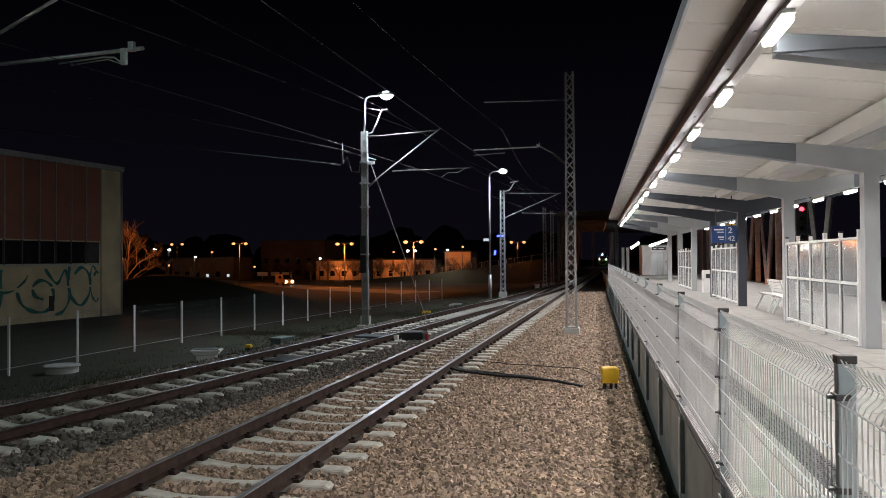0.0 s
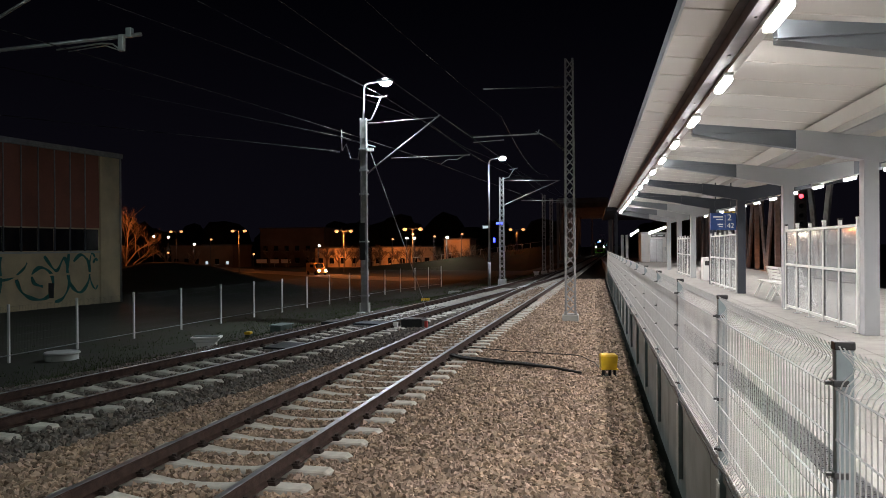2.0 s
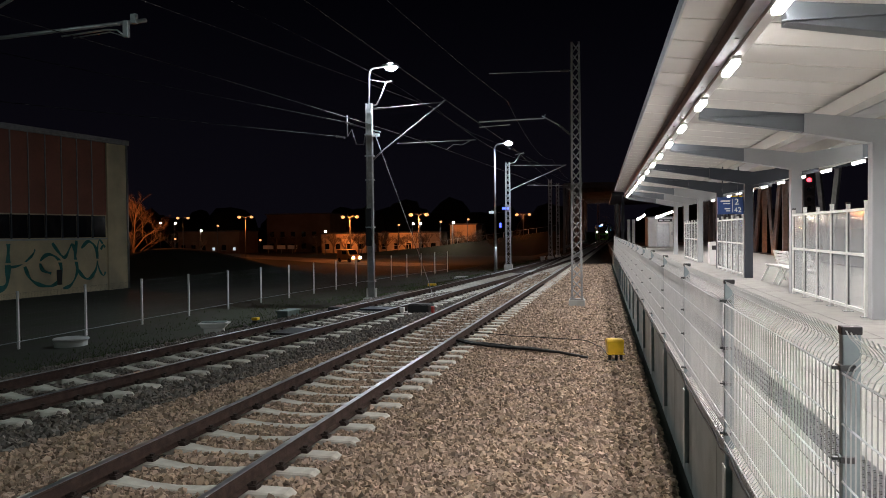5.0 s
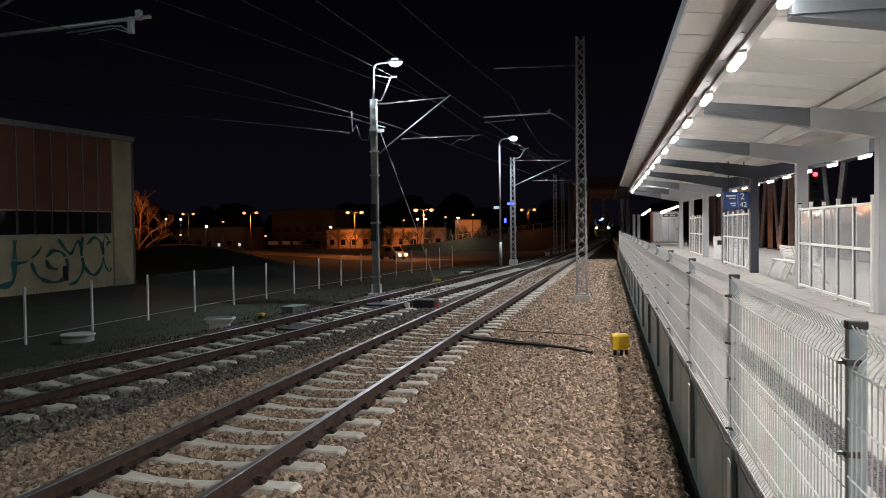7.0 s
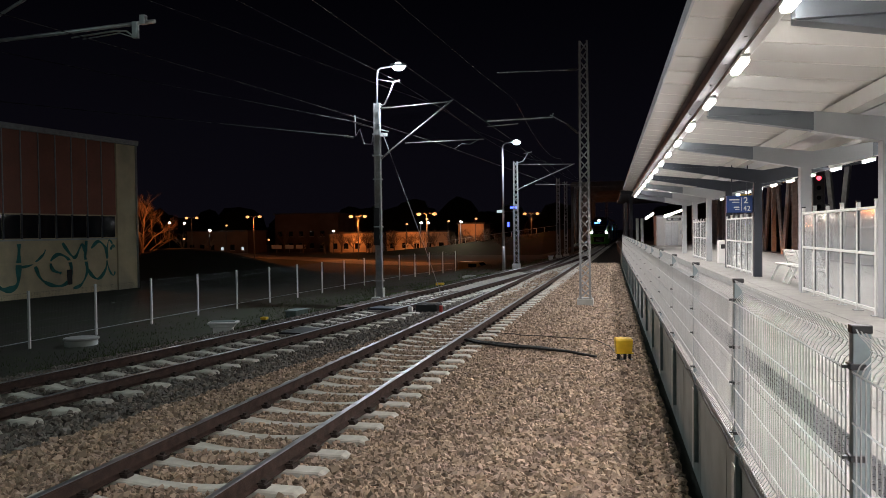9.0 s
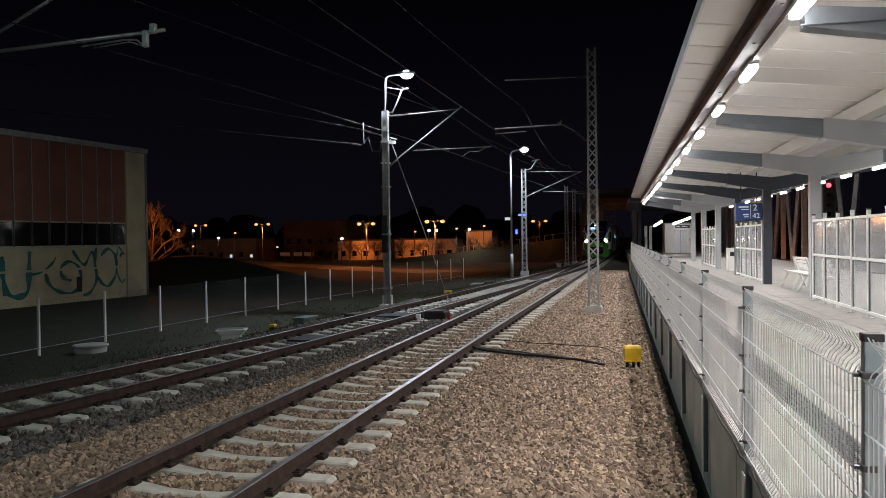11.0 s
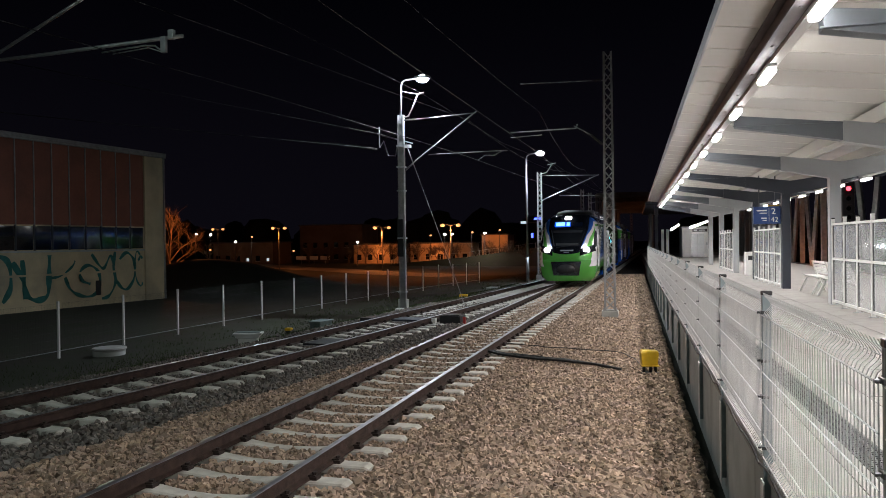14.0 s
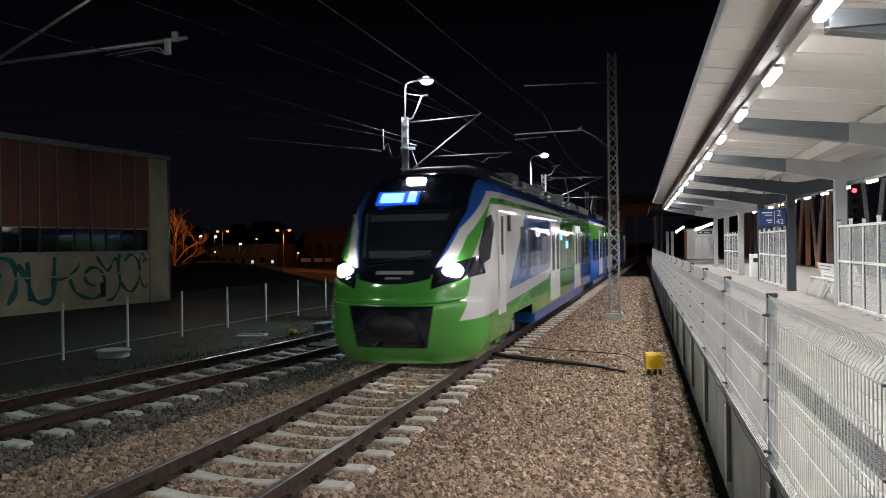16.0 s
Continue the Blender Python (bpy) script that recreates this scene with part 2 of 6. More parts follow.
def sweep(bm, profile, stations, smooth=False, indices=None, caps=True):
    """profile(x, z) points carried along stations: matrices."""
    rings = [[bm.verts.new(m @ Vector((x, 0, z))) for x, z in profile] for m in stations]
    n = len(profile)
    for a, b in zip(rings, rings[1:]):
        for k in range(n):
            f = bm.faces.new((a[k], b[k], b[(k + 1) % n], a[(k + 1) % n]))
            f.smooth = smooth
            if indices:
                f.material_index = indices[k]
    if caps:
        bm.faces.new(rings[0])
        bm.faces.new(rings[-1][::-1])
    bmesh.ops.recalc_face_normals(bm, faces=bm.faces)
    return bm


def sheet(bm, fn, us, vs):
    """A grid of points fn(u, v)."""
    g = [[bm.verts.new(fn(u, v)) for v in vs] for u in us]
    for a, b in zip(g, g[1:]):
        for k in range(len(vs) - 1):
            bm.faces.new((a[k], b[k], b[k + 1], a[k + 1]))
    bmesh.ops.recalc_face_normals(bm, faces=bm.faces)
    return bm


def spread(a, b, n):
    return [a + (b - a) * i / (n - 1) for i in range(n)]
# ---- tracks: two centre lines ----
LEAN = 0.0231


def main_x(y):
    """Almost straight, easing a little to the platform's side further out."""
    return -4.254 + LEAN * y + 0.0036 * (math.sqrt((y - 17) ** 2 + 64) + y - 17)


def side_x(y):
    if y < 42:
        return -7.99 + 0.1038 * (y - 10.1) - 0.029 * (math.sqrt((y - 16.5) ** 2 + 4) - (y - 16.5)) + 0.0022 * step(30, 42, y)
    if y < 85:
        u = (85 - y) / 43
        return main_x(y) - (main_x(42) + 4.679) * u * u
    return main_x(y)


def track_pose(fx, y, z=0.0):
    s = (fx(y + 0.2) - fx(y - 0.2)) / 0.4
    return Matrix.Translation((fx(y), y, z)) @ Matrix.Rotation(-math.atan(s), 4, "Z")


# ---- ground, ballast ----
def step(a, b, v):
    u = max(0.0, min(1.0, (v - a) / (b - a)))
    return u * u * (3 - 2 * u)


def ground_z(x, y):
    """Bank of the tracks, the flat beside it, the lower town beyond, and the cutting of the road under the line."""
    edge = side_x(max(-30, min(y, 73))) - 2.2
    if x > edge:
        z = -0.16 - 0.34 * step(20, 40, x)
    else:
        z = -0.16 - 0.36 * step(0, 2.6, edge - x)
        z -= 1.7 * step(46, 70, y) * step(edge - 4, edge - 14, x) if y < 80 else 1.7 * step(edge, edge - 9, x)
        z -= 1.7 * step(-45, -70, x) * (1 - step(46, 70, y))
    z += 2.1 * math.exp(-((x + 29) / 7.5) ** 2 - ((y - 47) / 4.0) ** 2)
    cut = (1 - step(5, 9, abs(y - 95))) * step(-24, -9, x) * (1 - step(60, 80, x))
    return z + (-5.6 - z) * cut


def ground():
    bm = bmesh.new()
    xs = [-1600, -700, -300, -160, -100, -70, -50, -40, -36, -33, -30, -28, -26, -24, -22.5, -21] + [-19 + 0.5 * i for i in range(33)] + [-2, 0, 3, 8, 14, 20, 32, 60, 150, 500, 1600]
    ys = [-600, -200, -60, -30, -15] + [-8 + 1.5 * i for i in range(62)] + [85, 86.5, 88, 89.5, 91, 95, 99, 100.5, 102, 103.5, 105, 115, 140, 180, 260, 400, 700, 1200, 2400]
    rnd = random.Random(3)

    def at(x, y):
        z = ground_z(x, y)
        if -19 <= x <= side_x(min(max(y, -30), 73)) - 2.3 and 0 < y < 80:
            z += rnd.uniform(-0.02, 0.03)
        return (x, y, z)

    sheet(bm, at, xs, ys)
    return tagged(part("ground", bm, SOIL, None, "dark bare soil and sparse grass beside the railway", smooth=True), category="ground", kind="structure")


def grass():
    """Short blades along the track side and before the warehouse."""
    rs = np.random.RandomState(5)
    v, f = [], []
    n = 26000
    for i in range(n):
        y = rs.uniform(9, 42) if i % 4 else rs.uniform(42, 75)
        x = side_x(y) - 2.0 - abs(rs.normal(0, 2.2)) - rs.uniform(0, 1.4)
        if math.sin(x * 1.7 + 0.6 * y) + math.sin(y * 0.9 - x) < rs.uniform(-1.6, 0.8):
            continue
        h, a = rs.uniform(0.03, 0.11), rs.uniform(0, 6.28)
        z = ground_z(x, y) - 0.01
        c, s = math.cos(a), math.sin(a)
        k = len(v)
        w, lx, ly = 0.006 + 0.0003 * y, rs.uniform(-0.05, 0.05), rs.uniform(-0.05, 0.05)
        v += [(x - c * w, y - s * w, z), (x + c * w, y + s * w, z), (x + lx, y + ly, z + h)]
        f.append((k, k + 1, k + 2))
    me = bpy.data.meshes.new("grass")
    me.from_pydata(v, [], f)
    me.materials.append(GRASS)
    return tagged(new("grass", me), "short sparse dark green grass beside the track", "grass", kind="stuff")


def ballast():
    bed = bmesh.new()
    ys = [-30, -15, -5] + [0.5 * i for i in range(0, 90)] + [46, 50, 56, 64, 74, 90, 120, 180, 300, 420]
    us = [0, 0.06, 0.1, 0.2, 0.3, 0.4, 0.5, 0.6, 0.7, 0.8, 0.9, 0.97, 0.985, 1]

    def at(u, y):
        left = side_x(max(-30, y)) - 2.3
        right = 0.74 + 0.05 * math.sin(3 * y) + 0.03 * math.sin(7.3 * y) if y < 52 else 0.74 + (y - 52) * 0.02
        x = left + (right - left) * u
        z = -0.17 if u == 0 else -0.12 if u == 0.06 else -0.11 if u == 1 else -0.085
        if y < 45 and 0.1 <= u < 1:
            z += 0.02 * noise.noise(Vector((x * 1.2, y * 1.2, 0)))
        return (x, y, z)

    sheet(bed, at, us, ys)
    return tagged(part("track_ballast", bed, BED, None, "bed of crushed brownish-pink ballast stone under the tracks", smooth=True), category="ballast", kind="structure")


def stones(name, parent, n, area, size, material, seed, keep, z0=-0.10, lift=0.068):
    """Angular stones, each a jittered block, joined in one mesh."""
    rs = np.random.RandomState(seed)
    x0, x1, y0, y1 = area
    p = np.c_[rs.uniform(x0, x1, n), rs.uniform(y0, y1, n)]
    p = p[[keep(a, b) for a, b in p]]
    n = len(p)
    cube = np.array([(x, y, z) for x in (-1, 1) for y in (-1, 1) for z in (-1, 1)], float)
    quads = np.array([(0, 1, 3, 2), (4, 6, 7, 5), (0, 4, 5, 1), (2, 3, 7, 6), (0, 2, 6, 4), (1, 5, 7, 3)])
    half = rs.uniform(*size, (n, 1, 1)) * rs.uniform(0.45, 1.4, (n, 1, 3))
    q = cube[None] * half * (1 + rs.uniform(-0.42, 0.15, (n, 8, 3)))
    ax = rs.normal(size=(n, 4))
    ax /= np.linalg.norm(ax, axis=1)[:, None]
    w, x, y, z = ax.T
    rot = np.array([[1 - 2 * (y * y + z * z), 2 * (x * y - z * w), 2 * (x * z + y * w)],
                    [2 * (x * y + z * w), 1 - 2 * (x * x + z * z), 2 * (y * z - x * w)],
                    [2 * (x * z - y * w), 2 * (y * z + x * w), 1 - 2 * (x * x + y * y)]]).transpose(2, 0, 1)
    q = np.einsum("nij,nkj->nki", rot, q)
    q[:, :, 0] += p[:, 0:1]
    q[:, :, 1] += p[:, 1:2]
    q[:, :, 2] += z0 + rs.uniform(0, lift, (n, 1))
    faces = (quads[None] + (np.arange(n) * 8)[:, None, None]).reshape(-1, 4)
    me = bpy.data.meshes.new(name)
    me.vertices.add(n * 8)
    me.vertices.foreach_set("co", q.astype(np.float32).ravel())
    me.loops.add(len(faces) * 4)
    me.loops.foreach_set("vertex_index", faces.astype(np.int32).ravel())
    me.polygons.add(len(faces))
    me.polygons.foreach_set("loop_start", np.arange(0, len(faces) * 4, 4, dtype=np.int32))
    me.polygons.foreach_set("loop_total", np.full(len(faces), 4, dtype=np.int32))
    me.update()
    me.validate()
    me.shade_flat()
    me.materials.append(material)
    ob = new(name, me)
    ob.parent = parent
    return tagged(ob, kind="stuff")


RAIL = [(-0.075, 0), (0.075, 0), (0.075, 0.012), (0.012, 0.03), (0.009, 0.125), (0.034, 0.14), (0.036, 0.165), (0.028, 0.172), (-0.028, 0.172), (-0.036, 0.165), (-0.034, 0.14), (-0.009, 0.125), (-0.012, 0.03), (-0.075, 0.012)]
RAIL_IDX = [0, 0, 0, 0, 0, 0, 1, 1, 1, 0, 0, 0, 0, 0]


def sleeper_mesh(name):
    """A concrete sleeper, sunk in the middle, with sloped sides."""
    bm = bmesh.new()
    xs = [-1.25, -1.2, -0.95, -0.6, -0.3, 0, 0.3, 0.6, 0.95, 1.2, 1.25]
    zs = [-0.03, 0, 0.0, 0.0, -0.035, -0.045, -0.035, 0.0, 0.0, 0, -0.03]
    ws = [0.10, 0.115, 0.115, 0.11, 0.095, 0.09, 0.095, 0.11, 0.115, 0.115, 0.10]
    rings = []
    for x, z, w in zip(xs, zs, ws):
        rings.append([bm.verts.new(c) for c in ((x, -w - 0.03, -0.2), (x, -w, z - 0.015), (x, -w + 0.02, z), (x, w - 0.02, z), (x, w, z - 0.015), (x, w + 0.03, -0.2))])
    for a, b in zip(rings, rings[1:]):
        for k in range(5):
            bm.faces.new((a[k], a[k + 1], b[k + 1], b[k]))
    bm.faces.new(rings[0])
    bm.faces.new(rings[-1])
    bmesh.ops.recalc_face_normals(bm, faces=bm.faces)
    return mesh_of(name, bm, SLEEPER_MAT)


def rail_line(name, parent, fx, off, ys):
    bm = bmesh.new()
    st = [track_pose(fx, y, 0.0) @ Matrix.Translation((off, 0, 0)) for y in ys]
    sweep(bm, RAIL, st, indices=RAIL_IDX)
    return part(name, bm, (RUST, RAIL_TOP), parent)


def clips(parent, fx, ys):
    """Rail fastenings: shoulder, spring and bolt at each seat."""
    bm = bmesh.new()
    for y in ys:
        m = track_pose(fx, y)
        for off in (-0.753, 0.753):
            for s in (-1, 1):
                n = len(bm.verts)
                box(bm, off + s * 0.07, -0.055, 0.0, off + s * 0.15, 0.055, 0.035)
                rod(bm, (off + s * 0.105, 0, 0.03), (off + s * 0.105, 0, 0.075), 0.026, 6)
                box(bm, off + s * 0.05, -0.04, 0.03, off + s * 0.13, 0.04, 0.048)
                bm.verts.ensure_lookup_table()
                bmesh.ops.transform(bm, matrix=m, verts=bm.verts[n:])
    return part("rail_fastening", bm, CLIP, parent, "dark rusty rail clips and bolts", kind="stuff")


def track(fx, label, near, phase):
    tr = thing("railway_track", label, "railway track", "tracks")
    ys = [-25, -10] + [2 * i for i in range(0, 40)] + [82, 90, 100, 130, 180, 260, 400] if fx is main_x else [-25, -10] + [2 * i for i in range(0, 37)]
    for off in (-0.753, 0.753):
        rail_line("rail", tr, fx, off, ys)
    me = sleeper_mesh("sleeper")
    sl = [phase + 0.6 * i for i in range(-16, 115) if phase + 0.6 * i < (near[1])]
    for y in sl:
        ob = part("sleeper", me, None, tr)
        ob.matrix_basis = track_pose(fx, y)
    clips(tr, fx, [y for y in sl if 3 < y < 34])
    if fx is main_x:
        bm = bmesh.new()
        for i in range(300):
            y = near[1] + 0.3 + 0.6 * i
            x = fx(y)
            box(bm, x - 1.25, y - 0.11, -0.2, x + 1.25, y + 0.11, 0)
        part("sleeper_run", bm, SLEEPER_MAT, tr, kind="stuff")
    return tr


ground()
GRASS = mat("grass_blades", (0.05, 0.075, 0.02), 0.8, var=0.3, scale=2, bump=0, island=0.4)
grass()
bed = ballast()


def near_view(x, y):
    return x > -1.02 * y - 0.4 and x > side_x(y) - 2.15 and x < 0.70


def off_sleepers(x, y):
    """Stones keep mostly clear of the sleepers' tops and the rails."""
    if not near_view(x, y):
        return False
    for fx, ph in ((main_x, 7.79), (side_x, 7.45)):
        d = x - fx(y)
        if abs(d) < 1.27:
            k = (y - ph + LEAN * d) / 0.6
            near = abs(k - round(k)) * 0.6
            if near < 0.135 and abs(d) > 0.2:
                return False
            if near < 0.10:
                return False
            if 0.66 < abs(d) < 0.84:
                return False
    return True


def fresh(x, y):
    return off_sleepers(x, y) and (x > side_x(y) + 2.2 or x > main_x(y) - 1.2)


def worn(x, y):
    return off_sleepers(x, y) and not (x > side_x(y) + 2.2 or x > main_x(y) - 1.2)


stones("stone", bed, 92000, (-8.5, 0.72, 5.0, 15), (0.016, 0.033), STONE, 11, fresh)
stones("stone", bed, 68000, (-8.5, 0.72, 15, 30), (0.019, 0.037), STONE, 12, fresh)
stones("stone", bed, 26000, (-8.5, 0.72, 30, 56), (0.026, 0.045), STONE, 13, fresh)
stones("stone", bed, 52000, (-11.5, -4, 5.5, 30), (0.02, 0.036), STONE_DARK, 14, worn)
track(main_x, "straight track with worn steel rails on pale concrete sleepers", (0, 44), 7.79)


def check_rails():
    """Guard, wing and switch rails of the turnout."""
    tr = thing("turnout_rails", "short guard, wing and switch rails of the turnout", "rail", "tracks")
    for name, fx, off, y0, y1 in (("guard_rail", main_x, 0.66, 39.0, 46.0), ("guard_rail", side_x, -0.66, 39.0, 46.0), ("wing_rail", main_x, -0.66, 41.0, 44.5), ("wing_rail", side_x, 0.66, 41.0, 44.5)):
        rail_line(name, tr, fx, off, spread(y0, y1, 6))
    for name, side in (("switch_blade", 0.68), ("switch_blade", -0.68)):
        rail_line(name, tr, main_x, side, spread(66, 78, 5))
    part("frog", boxed(main_x(43.4) - 0.85, 42.0, 0.0, main_x(43.4) - 0.65, 44.8, 0.165, bevel=0.02), RUST, tr)
    return tr


check_rails()
track(side_x, "diverging track with rusty rails on concrete sleepers", (0, 44), 7.45)

# ---- platform ----
PZ = 0.93
PEND = 52.0


def platform():
    pl = thing("platform", "raised station platform with pale paving slabs and a concrete edge wall", "platform", kind="structure")
    bm = boxed(1.0, -30, -0.3, 9.6, 95, PZ - 0.05)
    part("platform_base", bm, JOINT, pl)
    y = -4.0
    i = 0
    while y < 58:
        bm = boxed(0.86, y + 0.01, -0.25, 1.0 - 0.002, y + 1.66, PZ - 0.12, bevel=0.012)
        part("wall_panel", bm, CONCRETE, pl)
        y += 1.67
    bm = boxed(0.84, -30, PZ - 0.118, 1.30, 95, PZ, bevel=0.01)
    part("platform_coping", bm, PAVER, pl, "pale concrete coping along the platform edge")
    return pl


plat = platform()


def paving():
    """Slabs of the platform, each proud of its joints."""
    me = mesh_of("paving_slab", boxed(-0.396, -0.396, -0.05, 0.396, 0.396, 0, bevel=0.006), PAVER)
    for i in range(10):
        x = 1.30 + 0.4 + 0.8 * i
        for k in range(28):
            y = 3.4 + 0.8 * k
            if i == 0:
                continue
            ob = part("paving_slab", me, None, plat)
            ob.location = (x, y, PZ + random.uniform(-0.002, 0.002))
    bm = bmesh.new()
    for i in range(1, 10):
        x = 1.70 + 0.8 * i
        for k in range(-30, 90):
            if 0 <= k < 28:
                continue
            y = 3.4 + 0.8 * k
            box(bm, x - 0.396, y - 0.396, PZ - 0.05, x + 0.396, y + 0.396, PZ)
    part("far_paving", bm, PAVER, plat, kind="stuff")
    bm = boxed(1.305, -28, PZ - 0.05, 1.44, 94, PZ)
    part("edge_strip", bm, PAVER, plat)
    bm = boxed(1.444, -28, PZ - 0.05, 1.66, 94, PZ + 0.002)
    for k in range(0, 260):
        for j in range(4):
            rod(bm, (1.475 + 0.05 * j, 4 + 0.05 * k, PZ), (1.475 + 0.05 * j, 4 + 0.05 * k, PZ + 0.006), 0.014, 5)
    part("tactile_strip", bm, TACTILE, plat, "dark studded tactile paving strip")
    bm = boxed(1.664, -28, PZ - 0.05, 2.098, 94, PZ)
    part("edge_strip", bm, PAVER, plat)


paving()
# ---- wire fence on the platform edge ----
FX, FTOP = 0.847, 2.075
FY = [2.8374 - 2.52 * 2 + 2.52 * i for i in range(21)]


def wire_panel():
    """Bent wire mesh, 2.44 m long, with four pressed ridges."""
    bm = bmesh.new()
    zs = [(0.0, 0.0), (0.03, 0.012), (0.065, 0.036), (0.10, 0.012), (0.13, 0), (0.97, 0), (1.0, 0.012), (1.03, 0.042), (1.05, 0.05), (1.075, 0.035), (1.10, 0.012), (1.125, 0.0)]
    for k in range(49):
        y = 0.02 + 0.05 * k
        rings = [[bm.verts.new((dx + sx, y + sy, z)) for sx, sy in ((-0.0022, -0.0022), (0.0022, -0.0022), (0.0022, 0.0022), (-0.0022, 0.0022))] for z, dx in zs]
        for a, b in zip(rings, rings[1:]):
            for j in range(4):
                bm.faces.new((a[j], a[(j + 1) % 4], b[(j + 1) % 4], b[j]))
    for z in (0.04, 0.19, 0.40, 0.60, 0.80, 0.975):
        rod(bm, (-0.006, 0, z), (-0.006, 2.44, z), 0.0048, 4)
    rod(bm, (0.05, 0, 1.05), (0.05, 2.44, 1.05), 0.003, 4)
    rod(bm, (0.02, 0, 1.10), (0.02, 2.44, 1.10), 0.003, 4)
    return mesh_of("wire_panel", bm, WIRE_WHITE)


CLAMP = mat("dark_zinc_clamp", (0.10, 0.105, 0.11), 0.4, metal=0.6, bump=0)


def fence():
    fe = thing("platform_fence", "white welded wire mesh fence with black-capped posts along the platform edge", "fence")
    panel = wire_panel()
    post = bmesh.new()
    box(post, -0.03, -0.02, -0.85, 0.03, 0.02, 1.14, bevel=0.004)
    post = mesh_of("post", post, POST_GREY)
    cap = mesh_of("post_cap", boxed(-0.034, -0.024, 1.135, 0.034, 0.024, 1.165, bevel=0.005), BLACK)
    clamp = bmesh.new()
    box(clamp, -0.040, -0.028, -0.011, 0.012, 0.028, 0.011, bevel=0.003)
    rod(clamp, (-0.06, 0, 0), (-0.04, 0, 0), 0.008, 6)
    clamp = mesh_of("clamp", clamp, CLAMP)
    foot = bmesh.new()
    box(foot, -0.04, -0.055, -0.9, -0.03, 0.055, -0.1)
    foot = mesh_of("mounting_plate", foot, WHITE)
    for y in FY:
        p = part("post", post, None, fe, "galvanised steel post")
        p.location = (FX, y, FTOP - 1.165)
        for nm, me in (("post_cap", cap), ("mounting_plate", foot)):
            part(nm, me, None, p)
        for z in (0.12, 0.46, 0.70, 1.02):
            part("clamp", clamp, None, p).location = (0, 0, z)
    for y in FY[:-1]:
        ob = part("wire_panel", panel, None, fe, kind="stuff")
        ob.location = (FX - 0.03, y + 0.04, FTOP - 1.165 + 0.03)
    return fe


fence()
# ---- canopy over the platform ----
CX = 4.5
BAYS = [12.95 + 5.6 * k if k else 13.3 for k in range(-5, 7)]
COLX = 4.375
C0, C1 = -18.0, 47.6


